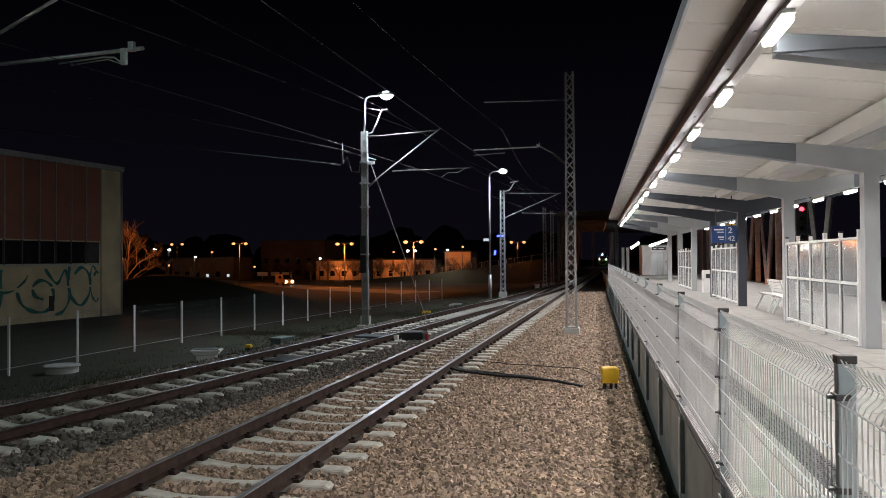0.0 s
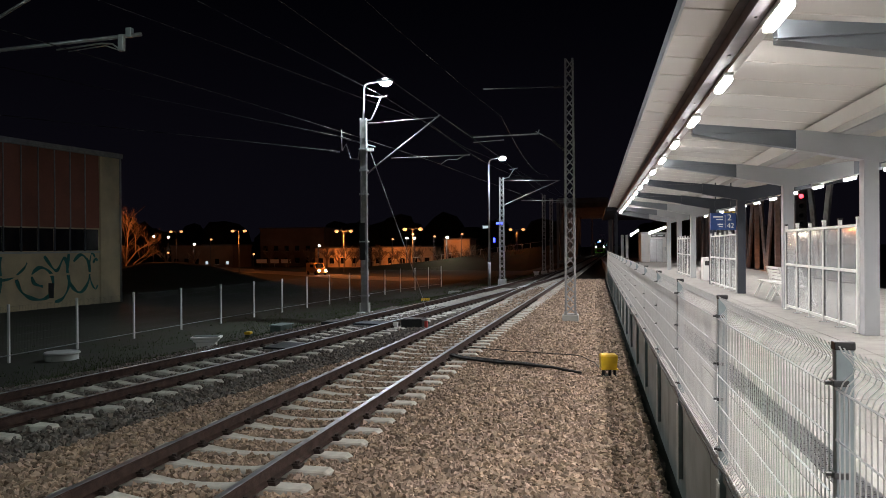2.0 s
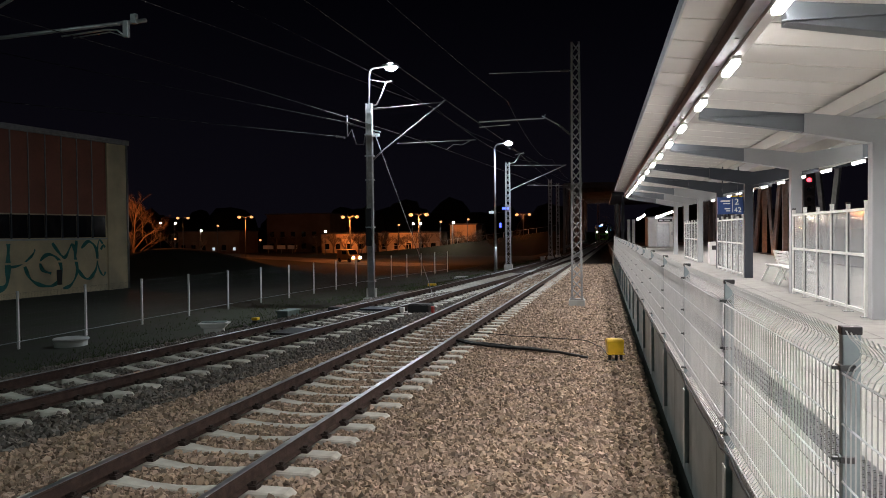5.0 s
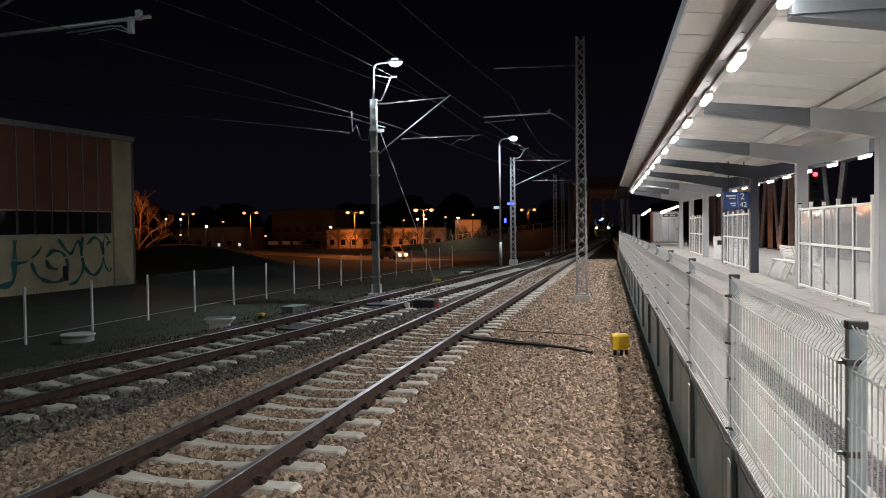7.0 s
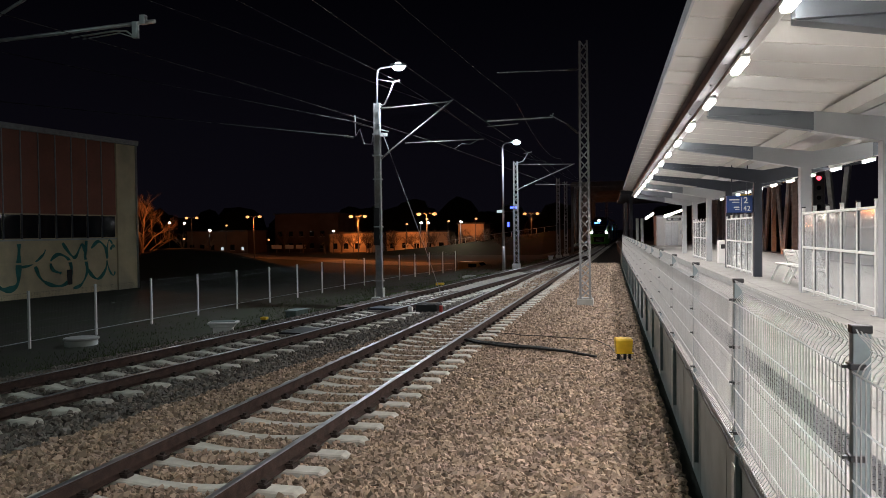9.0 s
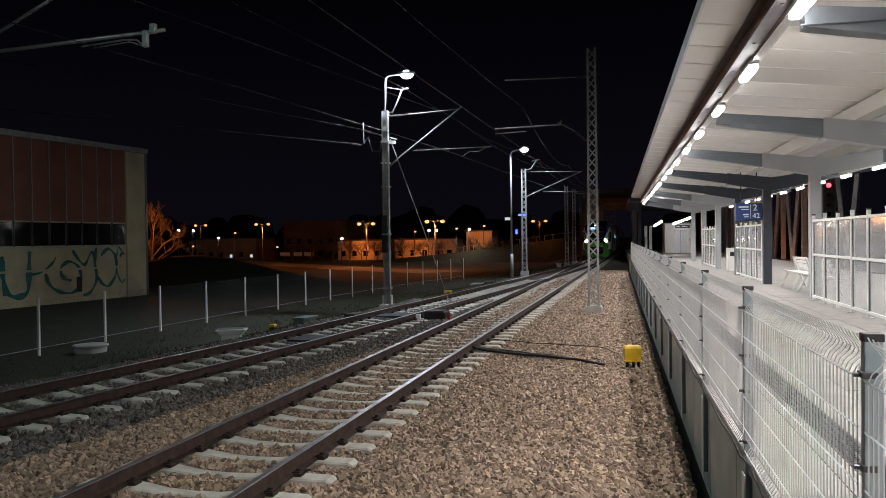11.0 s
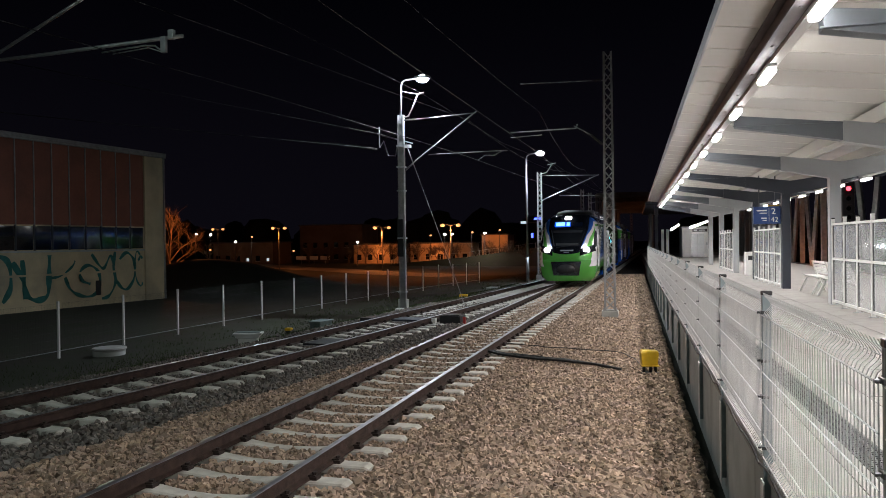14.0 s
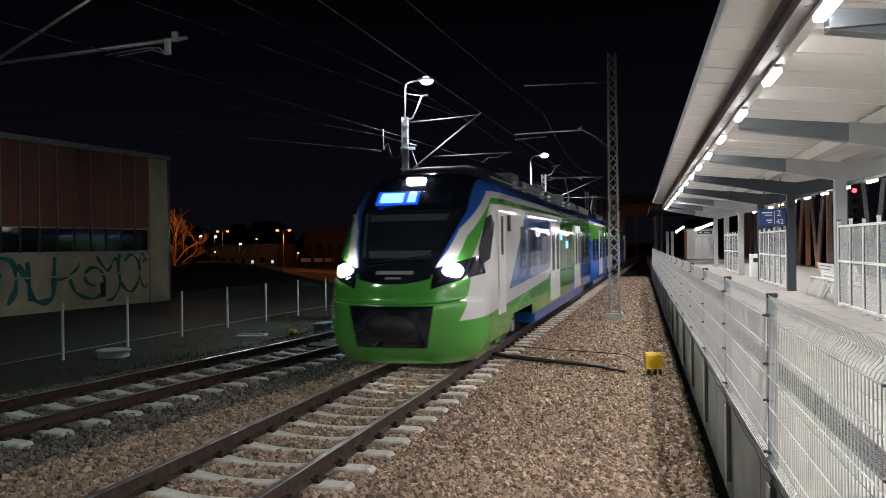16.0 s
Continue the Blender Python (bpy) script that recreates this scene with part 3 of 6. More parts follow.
def canopy():
    ca = thing("platform_canopy", "white-soffited steel platform canopy on grey portal columns", "canopy", kind="structure")
    for k, y in enumerate(BAYS):
        dark = k in (7, 8)
        m = STEEL_DARK if dark else STEEL_PAINT
        lab = "dark grey painted steel" if dark else "light grey painted steel"
        bm = boxed(COLX - 0.115, y - 0.113, PZ, COLX + 0.115, y + 0.113, 3.84, bevel=0.012)
        part("column", bm, m, ca, lab + " column")
        for s in (-1, 1):
            for piece, prof in (("beam_head", [(0.0, 3.72), (1.25, 3.957), (1.25, 4.285), (0.0, 4.12)]), ("beam", [(1.25, 3.975), (2.86, 4.26), (2.86, 4.445), (1.25, 4.27)])):
              bm = bmesh.new()
              w = 0.12 if piece == "beam_head" else 0.10
              lo =  [[bm.verts.new((CX + s * u, y + dy, z)) for u, z in prof] for dy in (-w, w)]
              n = len(prof)
              bm.faces.new(lo[0])
              bm.faces.new(lo[1][::-1])
              for j in range(n):
                  bm.faces.new((lo[0][j], lo[1][j], lo[1][(j + 1) % n], lo[0][(j + 1) % n]))
              bmesh.ops.recalc_face_normals(bm, faces=bm.faces)
              if piece == "beam":
                  box(bm, CX + s * 1.3, y - 0.14, 4.262, CX + s * 2.9, y - 0.101, 4.272)
              # the outer piece takes the shade-darkened grey, the head keeps the column paint
              part(piece, bm, m if piece == "beam_head" or dark else BEAM_SHADED, ca, lab + " roof beam")
            bm = boxed(CX + s * 0.62, y - 0.05, 4.18, CX + s * 0.74, y + 0.05, 4.42)
            part("purlin_cleat", bm, m, ca)
    for s in (-1, 1):
        bm = bmesh.new()
        box(bm, CX + s * 2.99, C0, 4.475, CX + s * 3.04, C1, 4.725)
        box(bm, CX + s * 2.98, C0, 4.46, CX + s * 3.13, C1, 4.475)
        box(bm, CX + s * 2.98, C0, 4.725, CX + s * 3.13, C1, 4.74)
        for k in range(int((C1 - C0) / 1.4)):
            rod(bm, (CX + s * 3.055, C0 + 1.4 * k, 4.45), (CX + s * 3.055, C0 + 1.4 * k, 4.462), 0.02, 6)
        part("edge_purlin", bm, PURLIN, ca, "dull brown-grey steel edge purlin")
        bm = boxed(CX + s * 2.87, C0, 4.416, CX + s * 2.977, C1, 4.50)
        part("lighting_trunk", bm, WHITE, ca, "white cable trunking that carries the lamps")
        bm = boxed(CX + s * 0.55, C0, 4.22, CX + s * 0.8, C1, 4.46)
        part("inner_purlin", bm, SOFFIT, ca)
        # ribbed roof sheet, rising from the valley to the edge
        bm = bmesh.new()
        ys = []
        y = C0
        while y < C1:
            ys += [(y, 0), (y + 0.955, 0), (y + 0.97, 0.016), (y + 0.985, 0.016)]
            y += 1.0
        top, bot = [], []
        for yy, dz in ys:
            row_b = [bm.verts.new((CX + s * u, yy, 4.40 + 0.1165 * u + dz)) for u in (0.25, 1.5, 2.98, 3.6)]
            row_t = [bm.verts.new((CX + s * u, yy, 4.50 + 0.1165 * u)) for u in (0.25, 1.5, 2.98, 3.6)]
            top.append(row_t)
            bot.append(row_b)
        for g in (top, bot):
            for a, b in zip(g, g[1:]):
                for j in range(3):
                    bm.faces.new((a[j], b[j], b[j + 1], a[j + 1]))
        for a, b, c, d in zip(top, top[1:], bot, bot[1:]):
            bm.faces.new((a[3], b[3], d[3], c[3]))
            bm.faces.new((a[0], c[0], d[0], b[0]))
        bm.faces.new(top[0] + bot[0][::-1])
        bm.faces.new(top[-1][::-1] + bot[-1])
        bmesh.ops.recalc_face_normals(bm, faces=bm.faces)
        part("roof_sheet", bm, SOFFIT, ca, "off-white ribbed roof sheet")
        bm = boxed(CX + s * 3.60, C0, 4.80, CX + s * 3.63, C1, 4.96)
        part("fascia", bm, STEEL_PAINT, ca)
    bm = boxed(CX - 0.26, C0, 4.34, CX + 0.26, C1, 4.42)
    part("valley_gutter", bm, STEEL_PAINT, ca)
    return ca


canopy()


def tube_light():
    ob = thing("canopy_lamp", "glowing white tube lamp under the canopy edge", "lamp", "canopy lamps")
    part("housing", boxed(-0.055, -0.40, 0.0, 0.055, 0.40, 0.04, bevel=0.01), WHITE, ob)
    part("diffuser", boxed(-0.05, -0.38, -0.06, 0.05, 0.38, 0.0, bevel=0.024), TUBE, ob, "bright white diffuser")
    return ob


lamp = tube_light()
part("lighting_trunk", boxed(6.32, C0, 4.125, 6.44, C1, 4.2), WHITE, bpy.data.objects["platform_canopy"])
spots = [(x, y, z) for x, z in ((CX - 2.95, 4.375), (6.38, 4.078)) for y in TUBES if y < C1]
lamp.matrix_basis = pose(*spots[0])
for x, y, z in spots[1:]:
    copy_thing(lamp, pose(x, y, z))
# ---- masts, poles, overhead line ----
def lattice(h, w0, w1, bays, r=0.042):
    bm = bmesh.new()
    legs = [(-1, -1), (1, -1), (1, 1), (-1, 1)]
    for sx, sy in legs:
        rod(bm, (sx * w0, sy * w0, 0), (sx * w1, sy * w1, h), r, 4)
    for i in range(bays):
        z0, z1 = h * i / bays, h * (i + 1) / bays
        a, b = w0 + (w1 - w0) * i / bays, w0 + (w1 - w0) * (i + 1) / bays
        for j in range(4):
            p, q = legs[j], legs[(j + 1) % 4]
            if i % 2:
                p, q = q, p
            rod(bm, (p[0] * a, p[1] * a, z0), (q[0] * b, q[1] * b, z1), r * 0.5, 4)
    return bm


def lattice_mast(x, y, h, z=0.0, w=(0.155, 0.115), bays=26, label="grey steel lattice mast on a square concrete footing"):
    ob = thing("lattice_mast", label, "mast", "catenary masts", place=pose(x, y, z))
    part("footing", boxed(-0.26, -0.26, -0.5, 0.26, 0.26, 0.18, bevel=0.02), CONCRETE, ob)
    bm = boxed(-0.22, -0.22, 0.18, 0.22, 0.22, 0.205)
    for sx in (-1, 1):
        for sy in (-1, 1):
            rod(bm, (sx * 0.19, sy * 0.19, 0.2), (sx * 0.19, sy * 0.19, 0.26), 0.02, 6)
            box(bm, sx * 0.15 - 0.012, sy * 0.15 - 0.05, 0.2, sx * 0.15 + 0.012, sy * 0.15 + 0.05, 0.42)
    part("base_plate", bm, GALV_DULL, ob)
    m = part("lattice", lattice(h, w[0], w[1], bays), GALV_DULL, ob)
    m.location = (0, 0, 0.2)
    return ob


def insulator(parent, a, b):
    """A ribbed insulator between two points."""
    a, b = Vector(a), Vector(b)
    bm = bmesh.new()
    d = (b - a).normalized()
    side = d.cross(Vector((0, 1, 0))).normalized()
    up = side.cross(d)
    rings = []
    for i in range(29):
        p = a.lerp(b, i / 28)
        r = 0.022 if i % 4 in (0, 1) or i == 28 else 0.042
        rings.append([bm.verts.new(p + r * (math.cos(t) * side + math.sin(t) * up)) for t in (2 * math.pi * k / 10 for k in range(10))])
    for p, q in zip(rings, rings[1:]):
        for k in range(10):
            bm.faces.new((p[k], p[(k + 1) % 10], q[(k + 1) % 10], q[k]))
    bm.faces.new(rings[0][::-1])
    bm.faces.new(rings[-1])
    bmesh.ops.recalc_face_normals(bm, faces=bm.faces)
    return part("insulator", bm, INSULATOR, parent, "brown ribbed insulator")


def tube_part(name, parent, pts, r, material=GALV, sides=6):
    return part(name, tube_path(bmesh.new(), pts, r, sides), material, parent)


M = lattice_mast(-0.76, 24.8, 8.28)
# fittings of this mast, in its own space
tube_part("cross_arm", M, [(-2.81, 0, 7.64), (-0.10, 0, 7.59)], 0.018, GALV_DULL)
insulator(M, (-0.5, 0, 7.60), (-0.2, 0, 7.60))
insulator(M, (-0.55, 0, 5.86), (-0.18, 0, 5.53))
tube_part("stay_tube", M, [(-0.5, 0, 5.83), (-1.09, 0, 6.17)], 0.018, GALV_DULL)
tube_part("cross_arm", M, [(-3.16, 0, 6.05), (-1.01, 0, 6.09), (-0.98, 0, 6.22)], 0.022, GALV_DULL)
tube_part("steady_arm", M, [(-3.16, 0, 5.88), (-2.13, 0, 5.93)], 0.014, GALV_DULL)


def dome(x, y, z):
    """The lens under a lamp head, swollen to take in the glare around it."""
    bm = bmesh.new()
    bmesh.ops.create_uvsphere(bm, u_segments=16, v_segments=10, radius=1.0, matrix=Matrix.Translation((x, y, z)) @ Matrix.Diagonal((0.24, 0.16, 0.15, 1)))
    return bm


def pole_with_lamp():
    ob = thing("catenary_pole", "grey steel catenary pole with cantilever arms and white lamp", "pole", place=pose(-8.54, 27.4, 0))
    bm = bmesh.new()
    for s in (-1, 1):
        box(bm, s * 0.1 - 0.022, -0.09, -0.2, s * 0.1 + 0.022, 0.09, 7.3)
    box(bm, -0.09, -0.05, -0.2, 0.09, 0.05, 7.28)
    for i in range(18):
        z = 0.15 + 0.4 * i
        box(bm, -0.105, -0.095, z, 0.105, -0.085, z + 0.16)
        box(bm, -0.105, 0.085, z, 0.105, 0.095, z + 0.16)
    part("shaft", bm, GALV_DULL, ob)
    bm = boxed(-0.26, -0.26, -0.5, 0.26, 0.26, -0.04, bevel=0.03)
    for s in (-1, 1):
        box(bm, s * 0.15 - 0.02, -0.14, -0.04, s * 0.15 + 0.02, 0.14, 0.3)
    part("footing", bm, CONCRETE, ob)
    part("cable_cover", boxed(-0.165, -0.11, 1.92, 0.05, 0.11, 3.34, bevel=0.01), BLACK, ob, "black cable cover")
    for z in (0.55, 2.6, 4.4, 5.3, 6.1):
        part("clamp_band", boxed(-0.165, -0.115, z, 0.165, 0.115, z + 0.05), GALV, ob)
    part("lamp_tube", tube_path(bmesh.new(), [(-0.02, 0, 7.1), (0.02, 0, 7.9), (0.03, 0, 8.42), (0.08, 0, 8.56), (0.2, 0, 8.62), (0.6, 0, 8.66)], 0.036, 8), ARM_STEEL, ob)
    head = part("lamp_head", boxed(0.58, -0.16, 8.63, 1.16, 0.16, 8.72, bevel=0.02), GALV, ob, "flat grey lamp head")
    part("lens", dome(0.88, 0, 8.63), LED, head, "dazzling white lens")
    tube_part("top_bracket", ob, [(0.1, 0, 7.2), (0.3, 0, 7.25), (0.46, 0, 7.55), (0.67, 0, 8.05)], 0.028, ARM_STEEL)
    tube_part("bracket_tie", ob, [(0.06, 0, 8.2), (0.4, 0, 8.12), (0.72, 0, 8.06)], 0.014, ARM_STEEL)
    insulator(ob, (0.62, 0, 8.05), (0.92, 0, 8.1))
    insulator(ob, (0.12, 0, 7.10), (0.55, 0, 7.11))
    tube_part("top_tube", ob, [(0.5, 0, 7.11), (2.89, 0, 7.23)], 0.02, ARM_STEEL)
    tube_part("bracket_tube", ob, [(0.25, 0, 5.28), (0.6, 0, 5.58), (2.95, 0, 7.3)], 0.022, ARM_STEEL)
    insulator(ob, (0.14, 0, 5.2), (0.42, 0, 5.42))
    tube_part("registration_tube", ob, [(1.08, 0, 5.76), (4.07, 0, 5.79)], 0.019, ARM_STEEL)
    tube_part("steady_arm", ob, [(2.97, 0, 5.47), (3.25, 0, 5.65), (3.57, 0, 5.62), (3.9, 0, 5.79)], 0.013, ARM_STEEL)
    # anchoring of a wire run on the far side of the pole
    insulator(ob, (-0.95, 0, 6.64), (-0.55, 0, 6.50))
    tube_part("anchor_rod", ob, [(-0.6, 0, 6.52), (0.45, 0, 6.21)], 0.02)
    tube_part("anchor_hook", ob, [(-0.88, 0, 6.9), (-0.86, 0, 6.1), (-0.7, 0, 6.35), (-0.52, 0, 5.79), (-0.23, 0, 5.76), (-0.18, 0, 6.06), (-0.1, 0, 6.1)], 0.02, ARM_STEEL)
    insulator(ob, (-1.35, 0, 6.12), (-0.97, 0, 6.05))
    part("bracket_plate", boxed(0.1, -0.06, 6.05, 0.38, 0.06, 6.16), WHITE, ob)
    return ob


pole_with_lamp()
_bm = tube_path(bmesh.new(), [(-8.32, 27.3, 6.2), (-6.9, 27.9, 1.9), (-6.45, 28.1, 0.45), (-6.3, 28.2, -0.1)], 0.014, 5)
tagged(part("stay_wire", _bm, GALV_DULL, None, "thin steel stay wire from the pole to the ground"), category="wire")


def mast_two():
    ob = lattice_mast(-6.08, 50.5, 6.85, 0.0, (0.15, 0.12), 20, "grey steel lattice mast with cantilever arms beside the diverging track")
    insulator(ob, (0.14, 0, 6.84), (0.5, 0, 6.84))
    tube_part("top_tube", ob, [(0.45, 0, 6.84), (3.86, 0, 6.75)], 0.027)
    tube_part("bracket_tube", ob, [(0.14, 0, 5.15), (0.4, 0, 5.3), (3.9, 0, 6.78)], 0.03)
    tube_part("registration_tube", ob, [(1.31, 0, 5.49), (3.6, 0, 5.41)], 0.024)
    tube_part("top_bracket", ob, [(0.1, 0, 6.95), (0.5, 0, 7.05), (0.85, 0, 7.6)], 0.035)
    tube_part("bracket_tie", ob, [(0.55, 0, 7.55), (1.1, 0, 7.65)], 0.03)
    return ob


mast_two()
for _x, _y, _h in ((-4.45, 68.8, 6.9), (-3.95, 72.0, 6.8)):
    _m = lattice_mast(_x, _y, _h, -0.05, (0.14, 0.12), 18, "distant grey lattice mast beside the line")
    tube_part("top_tube", _m, [(0.1, 0, 6.6), (1.6, 0, 6.55)], 0.026)
    part("cable_cover", boxed(-0.16, -0.16, 2.1, 0.16, 0.16, 3.1), BLACK, _m)
_m = lattice_mast(-0.3, 118, 6.4, -0.1, (0.14, 0.12), 14, "distant pale mast beyond the bridge portal")


def lamp_post():
    ob = thing("lamp_post", "slim grey tubular lamp post with a white lamp", "street lamp", place=pose(-6.73, 48.9, -0.1))
    bm = bmesh.new()
    rod(bm, (0, 0, -0.2), (0, 0, 1.5), 0.11, 12)
    rod(bm, (0, 0, 1.5), (0, 0, 7.9), 0.075, 12, 0.05)
    part("shaft", bm, GALV, ob)
    tube_part("outreach_arm", ob, [(0, 0, 7.85), (0.05, 0, 8.1), (0.25, 0, 8.22), (0.6, 0, 8.26)], 0.035, GALV, 8)
    head = part("lamp_head", boxed(0.6, -0.16, 8.24, 1.2, 0.16, 8.33, bevel=0.02), GALV, ob)
    part("lens", dome(0.91, 0, 8.24), LED, head, "dazzling white lens")
    return ob


lamp_post()


def near_cantilever():
    """Cantilever of the near pole, which stands beside the camera's view."""
    ob = thing("catenary_pole", "grey steel catenary pole with one cantilever arm", "pole", place=pose(-15.2, 13.5, -0.5))
    bm = bmesh.new()
    box(bm, -0.14, -0.1, -0.3, 0.14, 0.1, 9.2)
    part("shaft", bm, GALV_DULL, ob)
    insulator(ob, (0.14, 0, 6.95), (0.6, 0, 6.97))
    tube_part("registration_tube", ob, [(0.55, 0, 6.97), (3.11, 0, 7.05), (6.4, 0, 7.18)], 0.04)
    tube_part("steady_arm", ob, [(4.48, 0, 6.98), (5.5, 0, 7.05), (5.75, 0, 7.03), (5.97, 0, 6.87)], 0.018)
    tube_part("steady_arm", ob, [(4.75, 0, 6.93), (5.6, 0, 7.0), (5.97, 0, 6.87)], 0.012)
    part("steady_drop", boxed(5.9, -0.04, 6.87, 6.02, 0.04, 7.2, bevel=0.01), GALV, ob)
    part("clamp", boxed(6.08, -0.05, 7.13, 6.2, 0.05, 7.32, bevel=0.01), GALV, ob)
    tube_part("bracket_tube", ob, [(0.15, 0, 6.4), (3.1, 0, 7.72), (4.6, 0, 8.4)], 0.035)
    tube_part("top_tube", ob, [(0.15, 0, 8.5), (4.6, 0, 8.42)], 0.028)
    return ob


near_cantilever()


def line_wire(name, label, pts, r=0.008):
    return tagged(part(name, tube_path(bmesh.new(), pts, r, 4), RUBBER_WIRE, None, label), category="wire", group="overhead wires")


RUBBER_WIRE = mat("dull_copper_wire", (0.035, 0.035, 0.04), 0.6, metal=0.3, bump=0)
KNOTS = [-25, 27.4, 50.5, 71, 118, 200, 320]


def sagging(fx, z, sag, side=0.25):
    pts = []
    for i, (a, b) in enumerate(zip(KNOTS, KNOTS[1:])):
        for k in range(8):
            u = k / 8
            y = a + (b - a) * u
            s = side * (1 - 2 * u) * (1 if i % 2 else -1)
            pts.append((fx(y) + s, y, z - sag * 4 * u * (1 - u)))
    return pts


line_wire("contact_wire", "thin contact wire over the straight track", sagging(main_x, 5.62, 0.02))
line_wire("catenary_wire", "thin sagging catenary wire over the straight track", sagging(main_x, 7.15, 0.6))
line_wire("contact_wire", "thin contact wire over the diverging track", [p for p in sagging(side_x, 5.62, 0.02) if p[1] < 74])
line_wire("catenary_wire", "thin sagging catenary wire over the diverging track", [p for p in sagging(side_x, 7.0, 0.5) if p[1] < 74])
line_wire("feeder_wire", "thin feeder wire along the poles", [(-11.9, -20, 8.3), (-9.6, 5, 7.9), (-7.75, 27.4, 8.1), (-6.6, 39, 7.6), (-5.2, 50.5, 7.65), (-3.8, 69, 7.4)])
line_wire("anchor_wire", "thin anchored wire beside the pole", [(-22, 14, 8.6), (-15.5, 21, 7.55), (-9.45, 27.4, 6.64)], 0.010)
line_wire("anchor_wire", "thin anchored wire beside the pole", [(-24, 14, 6.9), (-16.5, 21, 6.45), (-9.85, 27.4, 6.12)], 0.012)


# ---- fence beside the diverging track ----
FENCE_WIRE = mat("dark_fence_wire", (0.10, 0.11, 0.11), 0.6, bump=0)


def left_fence():
    fe = thing("wire_fence", "low fence of pale posts and thin dark wire mesh", "fence")
    pts = []
    y = 16.87 - 2.46 * 3
    while y < 56:
        yy = y + 0.55 * step(16.8, 30, y)
        pts.append((-14.95 + 0.02 * (yy - 14) + 0.0019 * max(0, yy - 14) ** 2, yy))
        y += 2.46
    post = bmesh.new()
    box(post, -0.028, -0.028, -0.3, 0.028, 0.028, 1.52, bevel=0.006)
    post = mesh_of("post", post, WHITE)
    for x, y in pts:
        ob = part("post", post, None, fe)
        ob.location = (x, y, ground_z(x, y) + 0.0)
    for (x0, y0), (x1, y1) in zip(pts, pts[1:]):
        g0, g1 = ground_z(x0, y0), ground_z(x1, y1)
        bm = bmesh.new()
        for k in range(1, 48):
            u = k / 48
            rod(bm, (x0 + (x1 - x0) * u, y0 + (y1 - y0) * u, g0 + (g1 - g0) * u + 0.2), (x0 + (x1 - x0) * u, y0 + (y1 - y0) * u, g0 + (g1 - g0) * u + 1.46), 0.0014, 3)
        for z in (0.3, 0.5, 0.7, 0.9, 1.1, 1.3, 1.46):
            rod(bm, (x0, y0, g0 + z), (x1, y1, g1 + z), 0.002, 3)
        part("wire_panel", bm, FENCE_WIRE, fe, kind="stuff")
        bm = bmesh.new()
        rod(bm, (x0 + 0.03, y0, g0 + 0.20), (x1 + 0.03, y1, g1 + 0.20), 0.012, 5)
        part("bottom_rail", bm, GALV, fe)
    return fe


left_fence()
